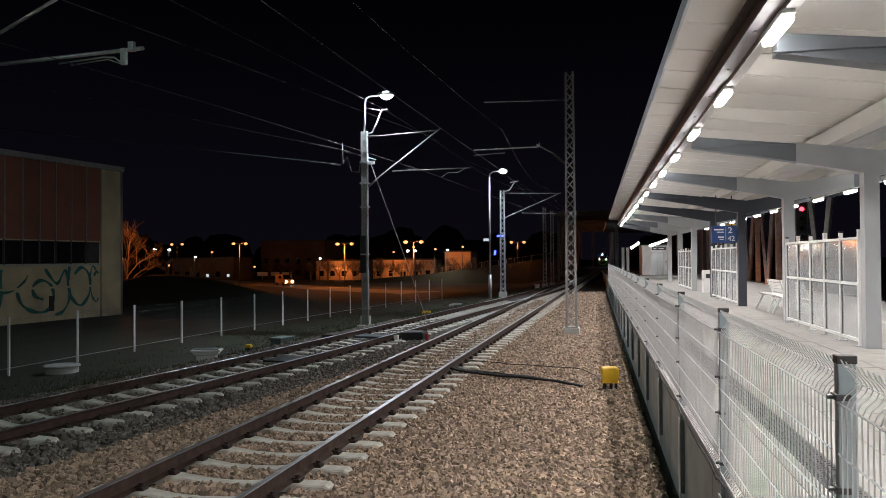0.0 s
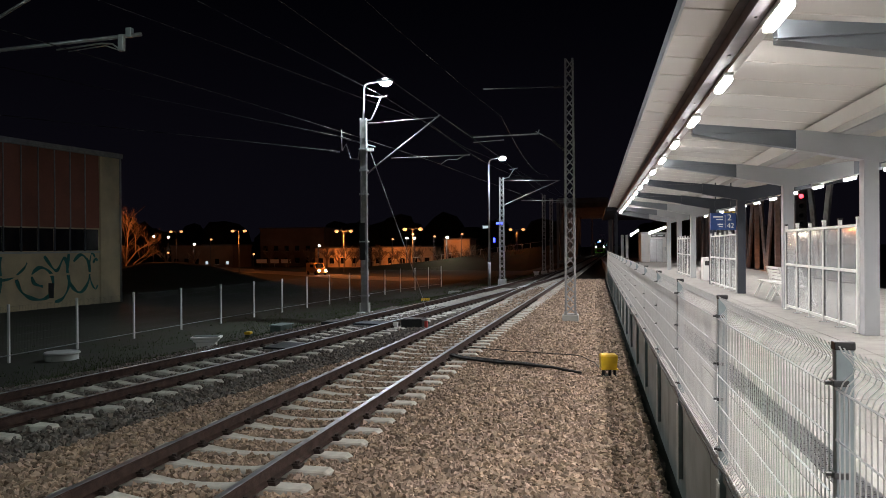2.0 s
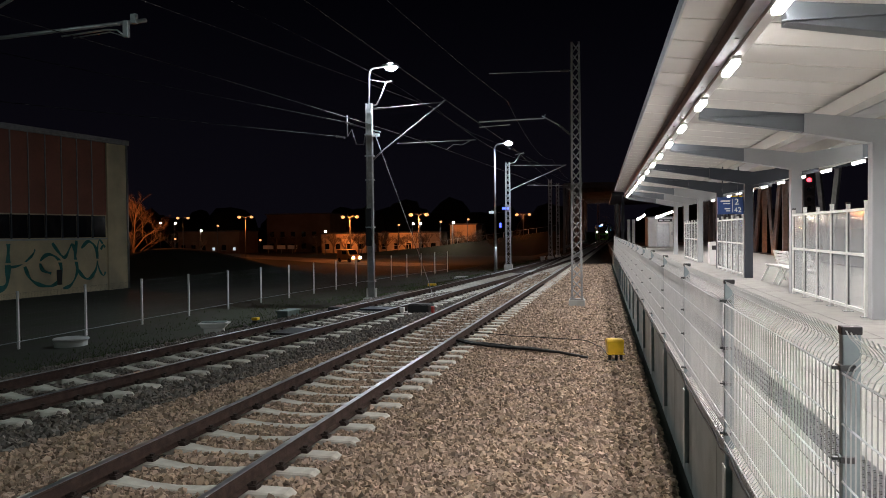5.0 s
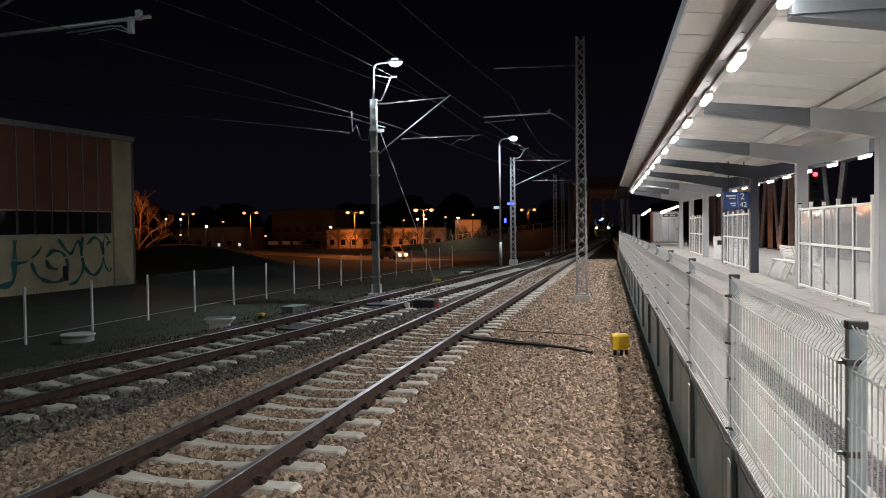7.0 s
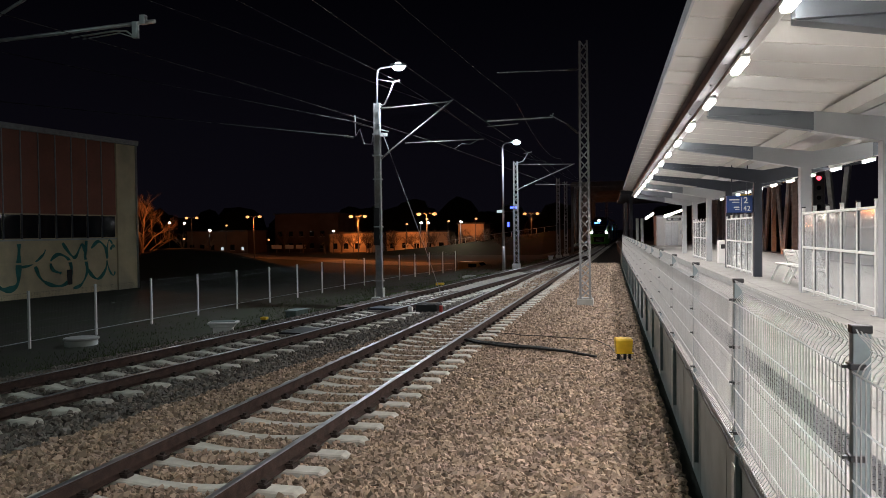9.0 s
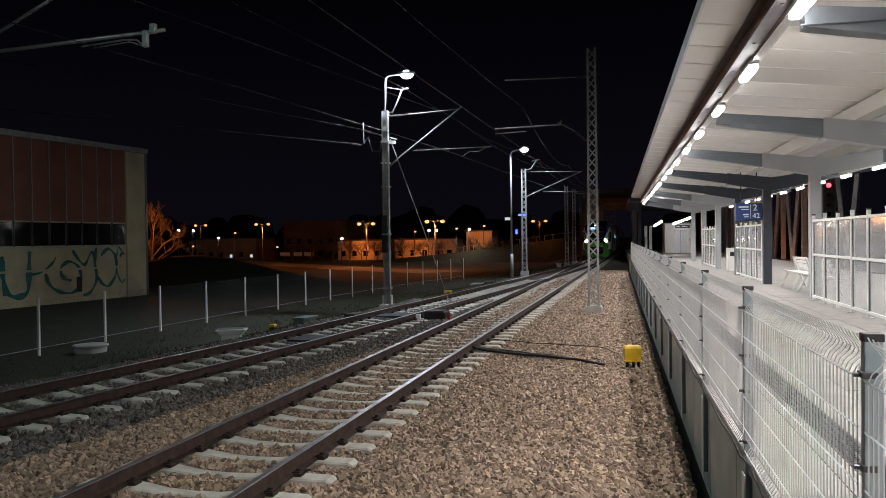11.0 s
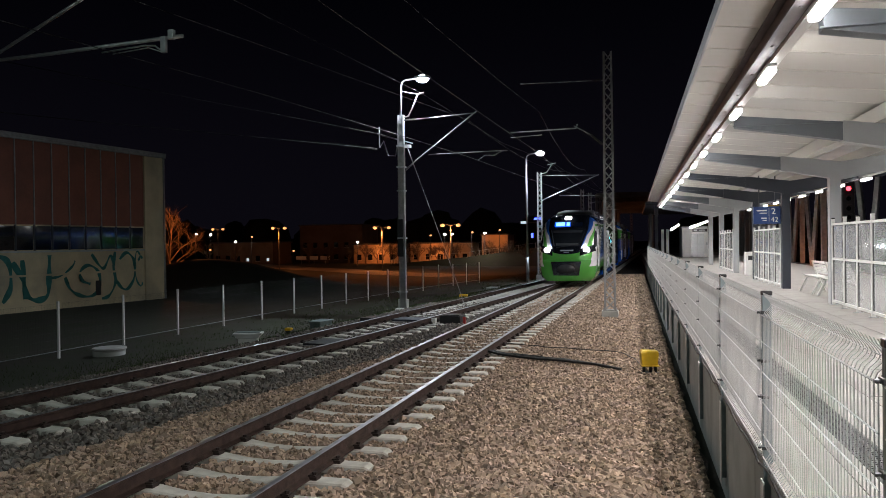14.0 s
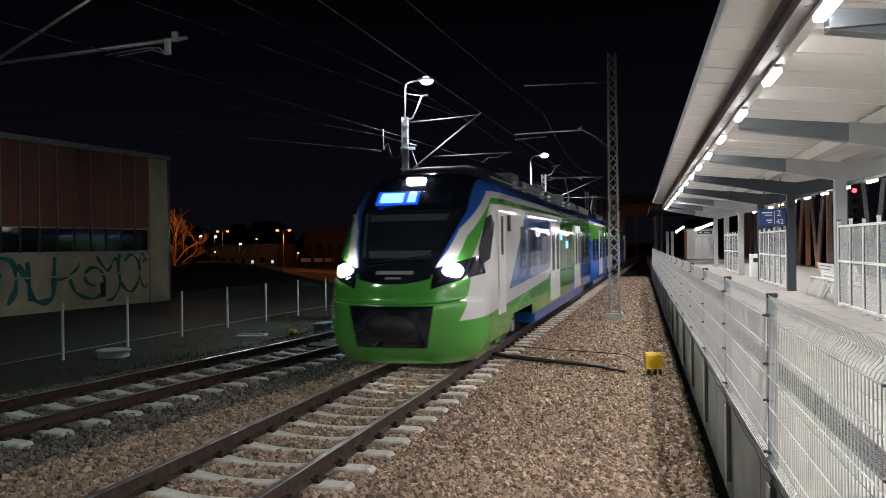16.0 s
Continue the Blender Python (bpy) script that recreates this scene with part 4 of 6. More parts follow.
# ---- train ----
def livery():
    """Paint scheme as masks over the train's own space."""
    m = bpy.data.materials.new("train_livery")
    m.use_nodes = True
    nt = m.node_tree
    b = nt.nodes["Principled BSDF"]
    tc = nt.nodes.new("ShaderNodeTexCoord")
    sep = nt.nodes.new("ShaderNodeSeparateXYZ")
    nt.links.new(tc.outputs["Object"], sep.inputs[0])
    X0, Y, Z = sep.outputs

    def op(kind, a, c=0.0, d=None):
        n = nt.nodes.new("ShaderNodeMath")
        n.operation = kind
        for sock, v in zip(n.inputs, (a, c, d)):
            if v is None:
                continue
            if isinstance(v, (int, float)):
                sock.default_value = v
            else:
                nt.links.new(v, sock)
        return n.outputs[0]

    X = op("ABSOLUTE", X0)

    def lin(v, k, c):
        return op("MULTIPLY_ADD", v, k, c)

    def above(a, c):
        """1 where a > c, with a soft edge of a few millimetres."""
        n = op("MULTIPLY", op("SUBTRACT", a, c), 160.0)
        q = nt.nodes.new("ShaderNodeClamp")
        nt.links.new(n, q.inputs[0])
        return q.outputs[0]

    def both(*ms):
        r = ms[0]
        for q in ms[1:]:
            r = op("MULTIPLY", r, q)
        return r

    def paint(under, mask, colour):
        x = nt.nodes.new("ShaderNodeMix")
        x.data_type = "RGBA"
        nt.links.new(mask, x.inputs[0])
        if isinstance(under, tuple):
            x.inputs[6].default_value = (*under, 1)
        else:
            nt.links.new(under, x.inputs[6])
        x.inputs[7].default_value = (*colour, 1)
        return x.outputs[2]

    blue, white, green, black = (0.03, 0.14, 0.58), (0.84, 0.85, 0.86), (0.11, 0.44, 0.075), (0.012, 0.015, 0.026)
    col = blue
    g_edge = lin(lin(Z, 1.0, -0.65), 4.0, 12.4)
    head_car = above(21.25, Y)
    col = paint(col, both(above(op("ADD", g_edge, 0.4), Y), head_car), white)
    col = paint(col, both(above(g_edge, Y), head_car), green)
    col = paint(col, both(above(Z, 2.35), above(Y, 21.3)), green)
    low = lin(Y, 0.04, 0.985)
    box_right = lin(lin(Z, 1.0, -1.4), 1.8, 8.2)
    col = paint(col, both(above(op("ADD", box_right, 0.4), Y), above(Z, low), above(3.0, Z)), white)
    box_left = lin(lin(Z, 1.0, -1.35), 1.28, 2.9)
    col = paint(col, both(above(Y, box_left), above(box_right, Y), above(Z, lin(Y, 0.037, 1.25)), above(2.95, Z)), blue)
    f1 = op("MAXIMUM", lin(lin(Z, 1.0, -0.99), 0.475, 0.22), lin(lin(Z, 1.0, -2.22), 1.06, 0.97))
    col = paint(col, above(f1, Y), green)
    top = op("MINIMUM", op("MINIMUM", lin(lin(Y, 1.0, -0.92), 0.71, 2.53), lin(Y, 1.0, 1.61)), 3.24)
    high = above(Z, 1.74)
    col = paint(col, both(above(Z, op("SUBTRACT", top, 0.13)), high), white)
    col = paint(col, both(above(Z, top), high), blue)
    roof = above(Z, 3.5)
    col = paint(col, both(roof, above(Y, 2.0)), (0.06, 0.065, 0.08))
    shield = both(above(op("MINIMUM", lin(Z, 0.31, 0.66 - 0.31 * 1.75), 1.0), X), above(Z, lin(op("MULTIPLY", X, X), 0.22, 1.60)), above(2.35, Y))
    lamp_mid = lin(X, 0.32, 1.78 - 0.32 * 0.95)
    lampm = both(above(0.17, op("ABSOLUTE", op("SUBTRACT", Z, lamp_mid))), above(X, 0.66), above(1.0, Y))
    mouth = both(above(lin(Z, 0.18, 0.52), X), above(Z, 0.56), above(1.26, Z), above(0.9, Y))
    dark = op("MAXIMUM", op("MAXIMUM", shield, lampm), mouth)
    col = paint(col, dark, black)
    nz = nt.nodes.new("ShaderNodeTexNoise")
    nz.inputs["Scale"].default_value = 1.4
    nt.links.new(tc.outputs["Object"], nz.inputs["Vector"])
    mul = nt.nodes.new("ShaderNodeMix")
    mul.data_type, mul.blend_type = "RGBA", "MULTIPLY"
    nt.links.new(nz.outputs["Fac"], mul.inputs[0])
    nt.links.new(col, mul.inputs[6])
    mul.inputs[7].default_value = (0.86, 0.85, 0.84, 1)
    nt.links.new(mul.outputs[2], b.inputs["Base Color"])
    nt.links.new(lin(shield, -0.05, 0.11), b.inputs["Roughness"])
    b.inputs["Coat Weight"].default_value = 0.7
    return m


LEVELS = [  # height, front, half width
    (0.28, 0.12, 1.24), (0.42, 0.0, 1.34), (0.6, -0.08, 1.40), (0.85, -0.12, 1.42), (1.1, -0.13, 1.42), (1.27, -0.13, 1.42), (1.32, -0.06, 1.42), (1.5, -0.03, 1.42), (1.66, 0.03, 1.42),
    (1.9, 0.20, 1.42), (2.2, 0.43, 1.42), (2.5, 0.68, 1.42), (2.8, 0.94, 1.415), (3.0, 1.12, 1.40), (3.2, 1.31, 1.36), (3.35, 1.46, 1.29), (3.48, 1.62, 1.17), (3.58, 1.85, 0.98), (3.64, 2.15, 0.72), (3.67, 2.6, 0.36), (3.68, 3.0, 0.0)]


def hull(z):
    for a, b in zip(LEVELS, LEVELS[1:]):
        if a[0] <= z <= b[0]:
            u = (z - a[0]) / (b[0] - a[0])
            return [p + (q - p) * u for p, q in zip(a, b)][1:]
    return LEVELS[-1][1:]


def hull_point(z, x):
    """The skin at height z and offset x on the nose."""
    y0, hw = hull(z)
    s = min(1.0, (abs(x) / max(hw, 1e-3))) ** 1.3
    return y0 + 1.4 * (1 - max(0.0, 1 - s * s) ** 0.385)


def cab_shell():
    bm = bmesh.new()
    zs = []
    for a, b in zip(LEVELS, LEVELS[1:]):
        zs += [a[0], (a[0] + b[0]) / 2]
    zs.append(LEVELS[-1][0])
    rows = []
    ang = [math.pi / 2 * k / 22 for k in range(23)]
    for z in zs:
        y0, hw = hull(z)
        half = [(hw * math.sin(t) ** 0.77, y0 + 1.4 * (1 - max(0, math.cos(t)) ** 0.77)) for t in ang]
        half += [(hw, y) for y in (max(half[-1][1], 1.0) + 0.05, *(3.05 + 0.3 * k for k in range(9)), 5.7, 21.2)]
        line = [(-x, y) for x, y in half[::-1]] + half[1:]
        rows.append([bm.verts.new((x, y, z)) for x, y in line])
    for a, b in zip(rows, rows[1:]):
        for k in range(len(a) - 1):
            vs = (a[k], a[k + 1], b[k + 1], b[k])
            if sum(v.co.z for v in vs) / 4 < 0.6 and sum(v.co.y for v in vs) / 4 > 5.7:
                continue
            my = sum(v.co.y for v in vs) / 4
            if my > 1.2 and max(v.co.y for v in vs) < 5.8 and sum(v.co.z for v in vs) / 4 < min(0.9, 0.30 + 0.22 * (my - 1.2)):
                continue
            f = bm.faces.new(vs)
            f.smooth = True
    bmesh.ops.remove_doubles(bm, verts=bm.verts, dist=0.002)
    bmesh.ops.recalc_face_normals(bm, faces=bm.faces)
    return bm


def car_shell(y0, y1):
    bm = bmesh.new()
    prof = [(1.38, 0.55), (1.42, 0.85), (1.42, 2.8), (1.40, 3.0), (1.36, 3.2), (1.29, 3.35), (1.17, 3.48), (0.98, 3.58), (0.6, 3.65), (0, 3.68)]
    prof = prof + [(-x, z) for x, z in prof[-2::-1]]
    sweep(bm, prof, [Matrix.Translation((0, y, 0)) for y in (y0, y1)], smooth=True)
    return bm


FRONT_WHEELS = []


def train():
    tr = thing("train", "green, blue and white electric multiple unit with lit headlights", "train")
    paint = livery()
    body = part("body", cab_shell(), paint, tr)
    part("body_floor", boxed(-1.15, 1.6, 0.72, 1.15, 21.2, 0.8), TRAIN_DARK, tr)
    for a, b in ((21.6, 41.6), (42.0, 62.0)):
        part("body", car_shell(a, b), paint, tr)
    for y in (21.2, 41.6):
        part("gangway_bellows", boxed(-1.25, y, 0.7, 1.25, y + 0.4, 3.45), BLACK, tr, "black gangway bellows")

    def plate(name, y0, y1, z0, z1, material, parent, out=1.42, t=0.012, label="", bev=0.0):
        for s in (-1, 1):
            part(name, boxed(min(s * (out - 0.01), s * (out + t)), y0, z0, max(s * (out - 0.01), s * (out + t)), y1, z1, bevel=bev), material, parent, label)

    wins = [(4.25, 4.85), (5.3, 6.4), (7.1, 8.35)]
    low = [(11.3, 12.3), (12.9, 13.9), (17.5, 18.5), (19.1, 20.3)]
    for a, b in wins:
        plate("side_window", a, b, 1.72, 2.62, SIDE_GLASS, tr, t=0.006, label="tinted side window with dim interior light in its grey")
    for a, b in low:
        plate("side_window", a, b, 1.42, 2.5, SIDE_GLASS, tr, t=0.006, label="tinted side window with dim interior light in its grey")
    for y in (22.6, 24.4, 29.2, 31, 32.8, 37.6, 39.4, 43, 44.8, 49.6, 51.4, 53.2, 57.8, 59.6):
        plate("side_window", y, y + 1.3, 1.45, 2.45, SIDE_GLASS, tr, t=0.006, label="tinted side window with dim interior light in its grey")
    for y in (8.85, 14.95, 26.4, 34.8, 46.8, 55.2):
        for k in (0, 1):
            for s in (-1, 1):
                x0, x1 = sorted((s * 1.41, s * 1.445))
                d = part("door_leaf", boxed(x0, y + 0.93 * k, 0.68, x1, y + 0.91 + 0.93 * k, 2.88, bevel=0.01), TRAIN_WHITE, tr, "white sliding door leaf")
                x0, x1 = sorted((s * 1.43, s * 1.449))
                part("door_window", boxed(x0, y + 0.2 + 0.93 * k, 1.5, x1, y + 0.7 + 0.93 * k, 2.6), TRAIN_GLASS, d)
                part("door_handle", boxed(x0, y + (0.78 if k == 0 else 0.08) + 0.93 * k, 1.35, x1, y + (0.84 if k == 0 else 0.14) + 0.93 * k, 1.5), GALV, d)
    # cab side window and cab door
    for s in (-1, 1):
        bm = bmesh.new()
        ring = [(1.26, 0.98, 2.18), (1.28, 1.49, 2.73), (1.33, 1.66, 2.79), (1.37, 1.74, 2.62), (1.40, 1.20, 2.0), (1.31, 0.87, 1.89)]
        out = [bm.verts.new((s * (x + 0.022), y - 0.012, z)) for x, y, z in ring]
        inn = [bm.verts.new((s * (x - 0.05), y + 0.02, z)) for x, y, z in ring]
        bm.faces.new(out if s < 0 else out[::-1])
        for k in range(len(ring)):
            bm.faces.new((out[k], out[(k + 1) % 6], inn[(k + 1) % 6], inn[k]))
        bmesh.ops.recalc_face_normals(bm, faces=bm.faces)
        part("cab_side_window", bm, TRAIN_GLASS, tr, "dark slanted cab window")
    for s in (-1, 1):
        x0, x1 = sorted((s * 1.41, s * 1.432))
        d = part("cab_door", boxed(x0, 1.86, 0.95, x1, 2.55, 2.86, bevel=0.008), TRAIN_WHITE, tr, "white cab door")
        x0, x1 = sorted((s * 1.425, s * 1.438))
        part("door_window", boxed(x0, 2.12, 2.05, x1, 2.3, 2.78), TRAIN_GLASS, d)
        part("grab_handle", boxed(x0, 1.86, 1.3, x1, 1.9, 2.2), GALV, d)
        part("mirror_window", boxed(x0, 2.78, 2.5, x1, 3.05, 2.82, bevel=0.004), TRAIN_GLASS, tr)
    # lamps and display on the nose
    for s in (-1, 1):
        yh = hull_point(1.8, 0.97)
        bm = bmesh.new()
        bmesh.ops.create_uvsphere(bm, u_segments=16, v_segments=10, radius=0.165, matrix=Matrix.Translation((s * 0.97, yh - 0.01, 1.81)) @ Matrix.Rotation(s * 0.5, 4, "Z") @ Matrix.Diagonal((1.05, 0.35, 0.84, 1)))
        part("headlight", bm, HEAD, tr, "dazzling white headlight", smooth=True)
        bm = bmesh.new()
        yl = hull_point(1.62, 0.78)
        bmesh.ops.create_uvsphere(bm, u_segments=10, v_segments=8, radius=0.06, matrix=Matrix.Translation((s * 0.78, yl, 1.66)))
        part("tail_light", bm, DARK_GLASS, tr)
    part("top_light", boxed(-0.20, hull(3.40)[0] - 0.05, 3.30, 0.13, hull(3.40)[0] + 0.14, 3.50, bevel=0.05), HEAD, tr, "dazzling white top headlight")
    tilt = Matrix.Rotation(radians(-43), 4, "X")
    for x0, x1, m in ((-0.60, -0.17, DISPLAY), (-0.08, 0.07, DISPLAY)):
        ob = part("display", boxed(x0, -0.03, -0.12, x1, 0.02, 0.12, bevel=0.01), m, tr, "glowing blue destination display")
        ob.matrix_basis = Matrix.Translation((0, hull_point(3.1, 0.3) - 0.02, 3.1)) @ tilt
    # blue halo around the bright display, added as a larger glowing plate
    ob = part("display_border", boxed(-0.68, -0.022, -0.165, 0.12, 0.02, 0.165, bevel=0.01), DISPLAY_HALO, tr, "blue halo of the display, built as a glowing plate")
    ob.matrix_basis = Matrix.Translation((0, hull_point(3.1, 0.3) - 0.008, 3.1)) @ tilt
    ob = part("display_glass", boxed(-0.72, -0.014, -0.15, 0.72, 0.02, 0.15, bevel=0.01), DISPLAY_DIM, tr, "dim blue display strip")
    ob.matrix_basis = Matrix.Translation((0, hull_point(3.1, 0.3) + 0.005, 3.1)) @ tilt
    for x0, x1, z in ((-0.30, 0.35, 1.79), (-0.12, 0.15, 1.70)):
        ob = part("printed_bar", boxed(x0, -0.012, -0.035 if z > 1.75 else -0.02, x1, 0.0, 0.035 if z > 1.75 else 0.02), STEEL_PAINT, tr)
        ob.matrix_basis = Matrix.Translation((0, hull(z)[0] - 0.006, z)) @ Matrix.Rotation(radians(-36), 4, "X")
    # windscreen pane, a blind along its top and a lit pillar edge behind it

    def on_nose(name, u0, u1, z0, z1, material, off, label=""):
        bm = bmesh.new()
        sheet(bm, lambda u, z: (u * (0.60 + 0.31 * (z - 1.75)), hull_point(z, u * (0.60 + 0.31 * (z - 1.75))) - off, z), spread(u0, u1, 15), spread(z0, z1, 11))
        return part(name, bm, material, tr, label, smooth=True)

    on_nose("windscreen", -0.93, 0.93, 2.0, 2.88, WINDSCREEN, 0.010, "dark windscreen")
    on_nose("sun_blind", -0.80, 0.80, 2.68, 2.80, BLIND, 0.014)
    on_nose("dashboard", -0.75, 0.80, 2.04, 2.16, BLIND, 0.014)
    on_nose("pillar_trim", -0.92, -0.86, 2.05, 2.84, BLIND, 0.014)
    bm = bmesh.new()
    tube_path(bm, [(-0.5, hull(1.95)[0] - 0.03, 1.95), (0.1, hull(2.02)[0] - 0.04, 2.02), (0.62, hull(2.1)[0] + 0.02, 2.08)], 0.015, 5)
    part("wiper", bm, BLACK, tr)
    bm = bmesh.new()
    bmesh.ops.create_uvsphere(bm, u_segments=24, v_segments=14, radius=1.0, matrix=Matrix.Translation((0, -0.04, 0.90)) @ Matrix.Diagonal((0.46, 0.20, 0.24, 1)))
    part("coupler_cover", bm, TRAIN_DARK, tr, "dark rounded coupler cover in the nose opening", smooth=True)
    part("nose_lip", tube_path(bmesh.new(), [(x, hull_point(1.3, x) - 0.03, 1.285 + 0.06 * abs(x) ** 2) for x in spread(-1.15, 1.15, 19)], 0.018, 6), GREEN, tr)
    # roof gear: a dark fairing over the cab, then boxes
    bm = bmesh.new()
    prof = [(-0.95, 0.0), (-0.80, 0.26), (-0.45, 0.34), (0.45, 0.34), (0.80, 0.26), (0.95, 0.0)]
    rings = [[bm.verts.new((x * w, y, 3.52 + z * h)) for x, z in prof] for y, w, h in ((2.3, 0.75, 0.35), (2.9, 0.95, 0.9), (3.6, 1.0, 1.15), (5.6, 1.0, 1.15), (6.1, 0.96, 0.9))]
    for a, b in zip(rings, rings[1:]):
        for k in range(5):
            bm.faces.new((a[k], a[k + 1], b[k + 1], b[k])).smooth = True
    bm.faces.new(rings[0])
    bm.faces.new(rings[-1][::-1])
    bmesh.ops.recalc_face_normals(bm, faces=bm.faces)
    part("roof_fairing", bm, TRAIN_DARK, tr, "dark roof fairing above the cab")
    for y0, y1, w, h in ((6.4, 7.3, 0.85, 0.34), (7.7, 10.4, 0.9, 0.22), (10.8, 11.8, 0.8, 0.40), (12.4, 15.6, 0.9, 0.26), (16.0, 17.2, 0.8, 0.40), (17.8, 20.6, 0.9, 0.24), (23, 27, 0.8, 0.3), (30, 31, 0.5, 0.45), (33, 38, 0.8, 0.3), (44, 49, 0.8, 0.3), (52, 58, 0.8, 0.32)):
        part("roof_unit", boxed(-w, y0, 3.60, w, y1, 3.66 + h, bevel=0.05), ROOF_GREY, tr, "grey roof equipment box")
    for y in (6.2, 7.5, 10.6, 12.1, 15.8, 17.5):
        for s in (-1, 1):
            bm = bmesh.new()
            rod(bm, (s * 0.95, y, 3.5), (s * 0.95, y, 3.76), 0.05, 8)
            part("roof_insulator", bm, TRAIN_WHITE, tr)
    for s in (-1, 1):
        part("roof_rail", tube_path(bmesh.new(), [(s * 1.0, 3.2, 3.62), (s * 1.0, 12, 3.64), (s * 1.0, 20.8, 3.64)], 0.03, 4), ROOF_GREY, tr)
    for y, s in ((24.5, 1), (40.0, -1)):
        p = part("pantograph", tube_path(bmesh.new(), [(0, y, 3.95), (0, y + s * 1.5, 4.5), (0, y, 5.3)], 0.04, 6), GALV, tr)
        part("contact_strip", tube_path(bmesh.new(), [(-0.8, y, 5.3), (-0.5, y, 5.38), (0.5, y, 5.38), (0.8, y, 5.3)], 0.03, 6), GALV, p)
    # running gear
    for y in (3.7, 21.4, 41.8, 58.5):
        part("bogie_frame", boxed(-1.05, y - 1.8, 0.42, 1.05, y + 1.8, 0.6, bevel=0.03), TRAIN_DARK, tr)
        for dy in (-1.25, 1.25):
            for s in (-1, 1):
                bm = bmesh.new()
                rod(bm, (-0.06, 0, 0), (0.06, 0, 0), 0.42, 24)
                w = part("wheel", bm, RUST, tr)
                w.location = (s * 0.76, y + dy, 0.42)
                if y < 5:
                    FRONT_WHEELS.append((w, s * 0.76, y + dy))
                bm = bmesh.new()
                rod(bm, (s * 0.07, 0, 0), (s * 0.34, 0, 0), 0.13, 10)
                part("axle_box", bm, GALV_DULL, w)
        for s in (-1, 1):
            x0, x1 = sorted((s * 0.95, s * 1.12))
            part("spring_unit", boxed(x0, y - 0.4, 0.25, x1, y + 0.4, 0.62, bevel=0.04), TRAIN_DARK, tr)
            x0, x1 = sorted((s * 1.12, s * 1.2))
            part("damper", boxed(x0, y - 1.05, 0.3, x1, y - 0.75, 0.66, bevel=0.02), GREEN, tr)
    for a, b in ((6.8, 18.6), (24.2, 39.0), (44.6, 55.8)):
        part("underfloor_case", boxed(-1.3, a, 0.3, 1.3, b, 0.56, bevel=0.03), BLUE, tr)
    for s in (-1, 1):
        for y, z in ((9.1, 2.35), (12.5, 2.1)):
            x0, x1 = sorted((s * 1.425, s * 1.452))
            part("side_display", boxed(x0, y + 1.9 if y < 10 else y - 0.1, z, x1, y + 2.15 if y < 10 else y + 0.3, z + 0.22), CYAN, tr, "small cyan side display")
    return tr


# the grey of the side glass stands for the dimly lit interior
SIDE_GLASS = mat("interior_lit_side_glass", (0.10, 0.12, 0.14), 0.04, var=0.3, scale=1.2, bump=0, rough_var=0.02)
DISPLAY = glow("white_blue_display", (0.35, 0.80, 1.0), 1.5)
DISPLAY_HALO = glow("blue_display_halo", (0.0, 0.10, 1.0), 0.9)
WINDSCREEN = mat("windscreen_glass", (0.030, 0.036, 0.048), 0.05, var=0.35, scale=1.1, bump=0, rough_var=0.02)
BLIND = mat("grey_sun_blind", (0.10, 0.11, 0.12), 0.5, var=0.2, scale=2)
DISPLAY_DIM = mat("dim_display", (0.01, 0.02, 0.05), 0.2, bump=0)
CYAN = glow("cyan_display", (0.2, 0.8, 1.0), 1.6)
ROOF_GREY = mat("grey_roof_gear", (0.12, 0.13, 0.15), 0.55, scale=3)
TRAIN = train()
# ---- warehouse beside the line ----
def stroke(parent, pts, w):
    """A sprayed line on the wall: a flat ribbon along a smooth path of (y, z)."""
    bm = bmesh.new()
    fine = []
    for i in range(len(pts) - 1):
        p0, p1, p2, p3 = pts[max(i - 1, 0)], pts[i], pts[i + 1], pts[min(i + 2, len(pts) - 1)]
        for k in range(6):
            u = k / 6
            fine.append(tuple(0.5 * (2 * b + (c - a) * u + (2 * a - 5 * b + 4 * c - d) * u * u + (3 * b - a - 3 * c + d) * u ** 3) for a, b, c, d in zip(p0, p1, p2, p3)))
    fine.append(pts[-1])
    rows = []
    for i, p in enumerate(fine):
        q, r = fine[max(i - 1, 0)], fine[min(i + 1, len(fine) - 1)]
        d = Vector((r[0] - q[0], r[1] - q[1]))
        d = d.normalized() if d.length > 1e-6 else Vector((1, 0))
        ww = w * (0.8 + 0.3 * math.sin(i * 0.7))
        rows.append([bm.verts.new((0.006, p[0] + s * d.y * ww, p[1] - s * d.x * ww)) for s in (-0.5, 0.5)])
    for a, b in zip(rows, rows[1:]):
        bm.faces.new((a[0], a[1], b[1], b[0]))
    return part("sprayed_stroke", bm, TEAL, parent, "teal sprayed paint line")


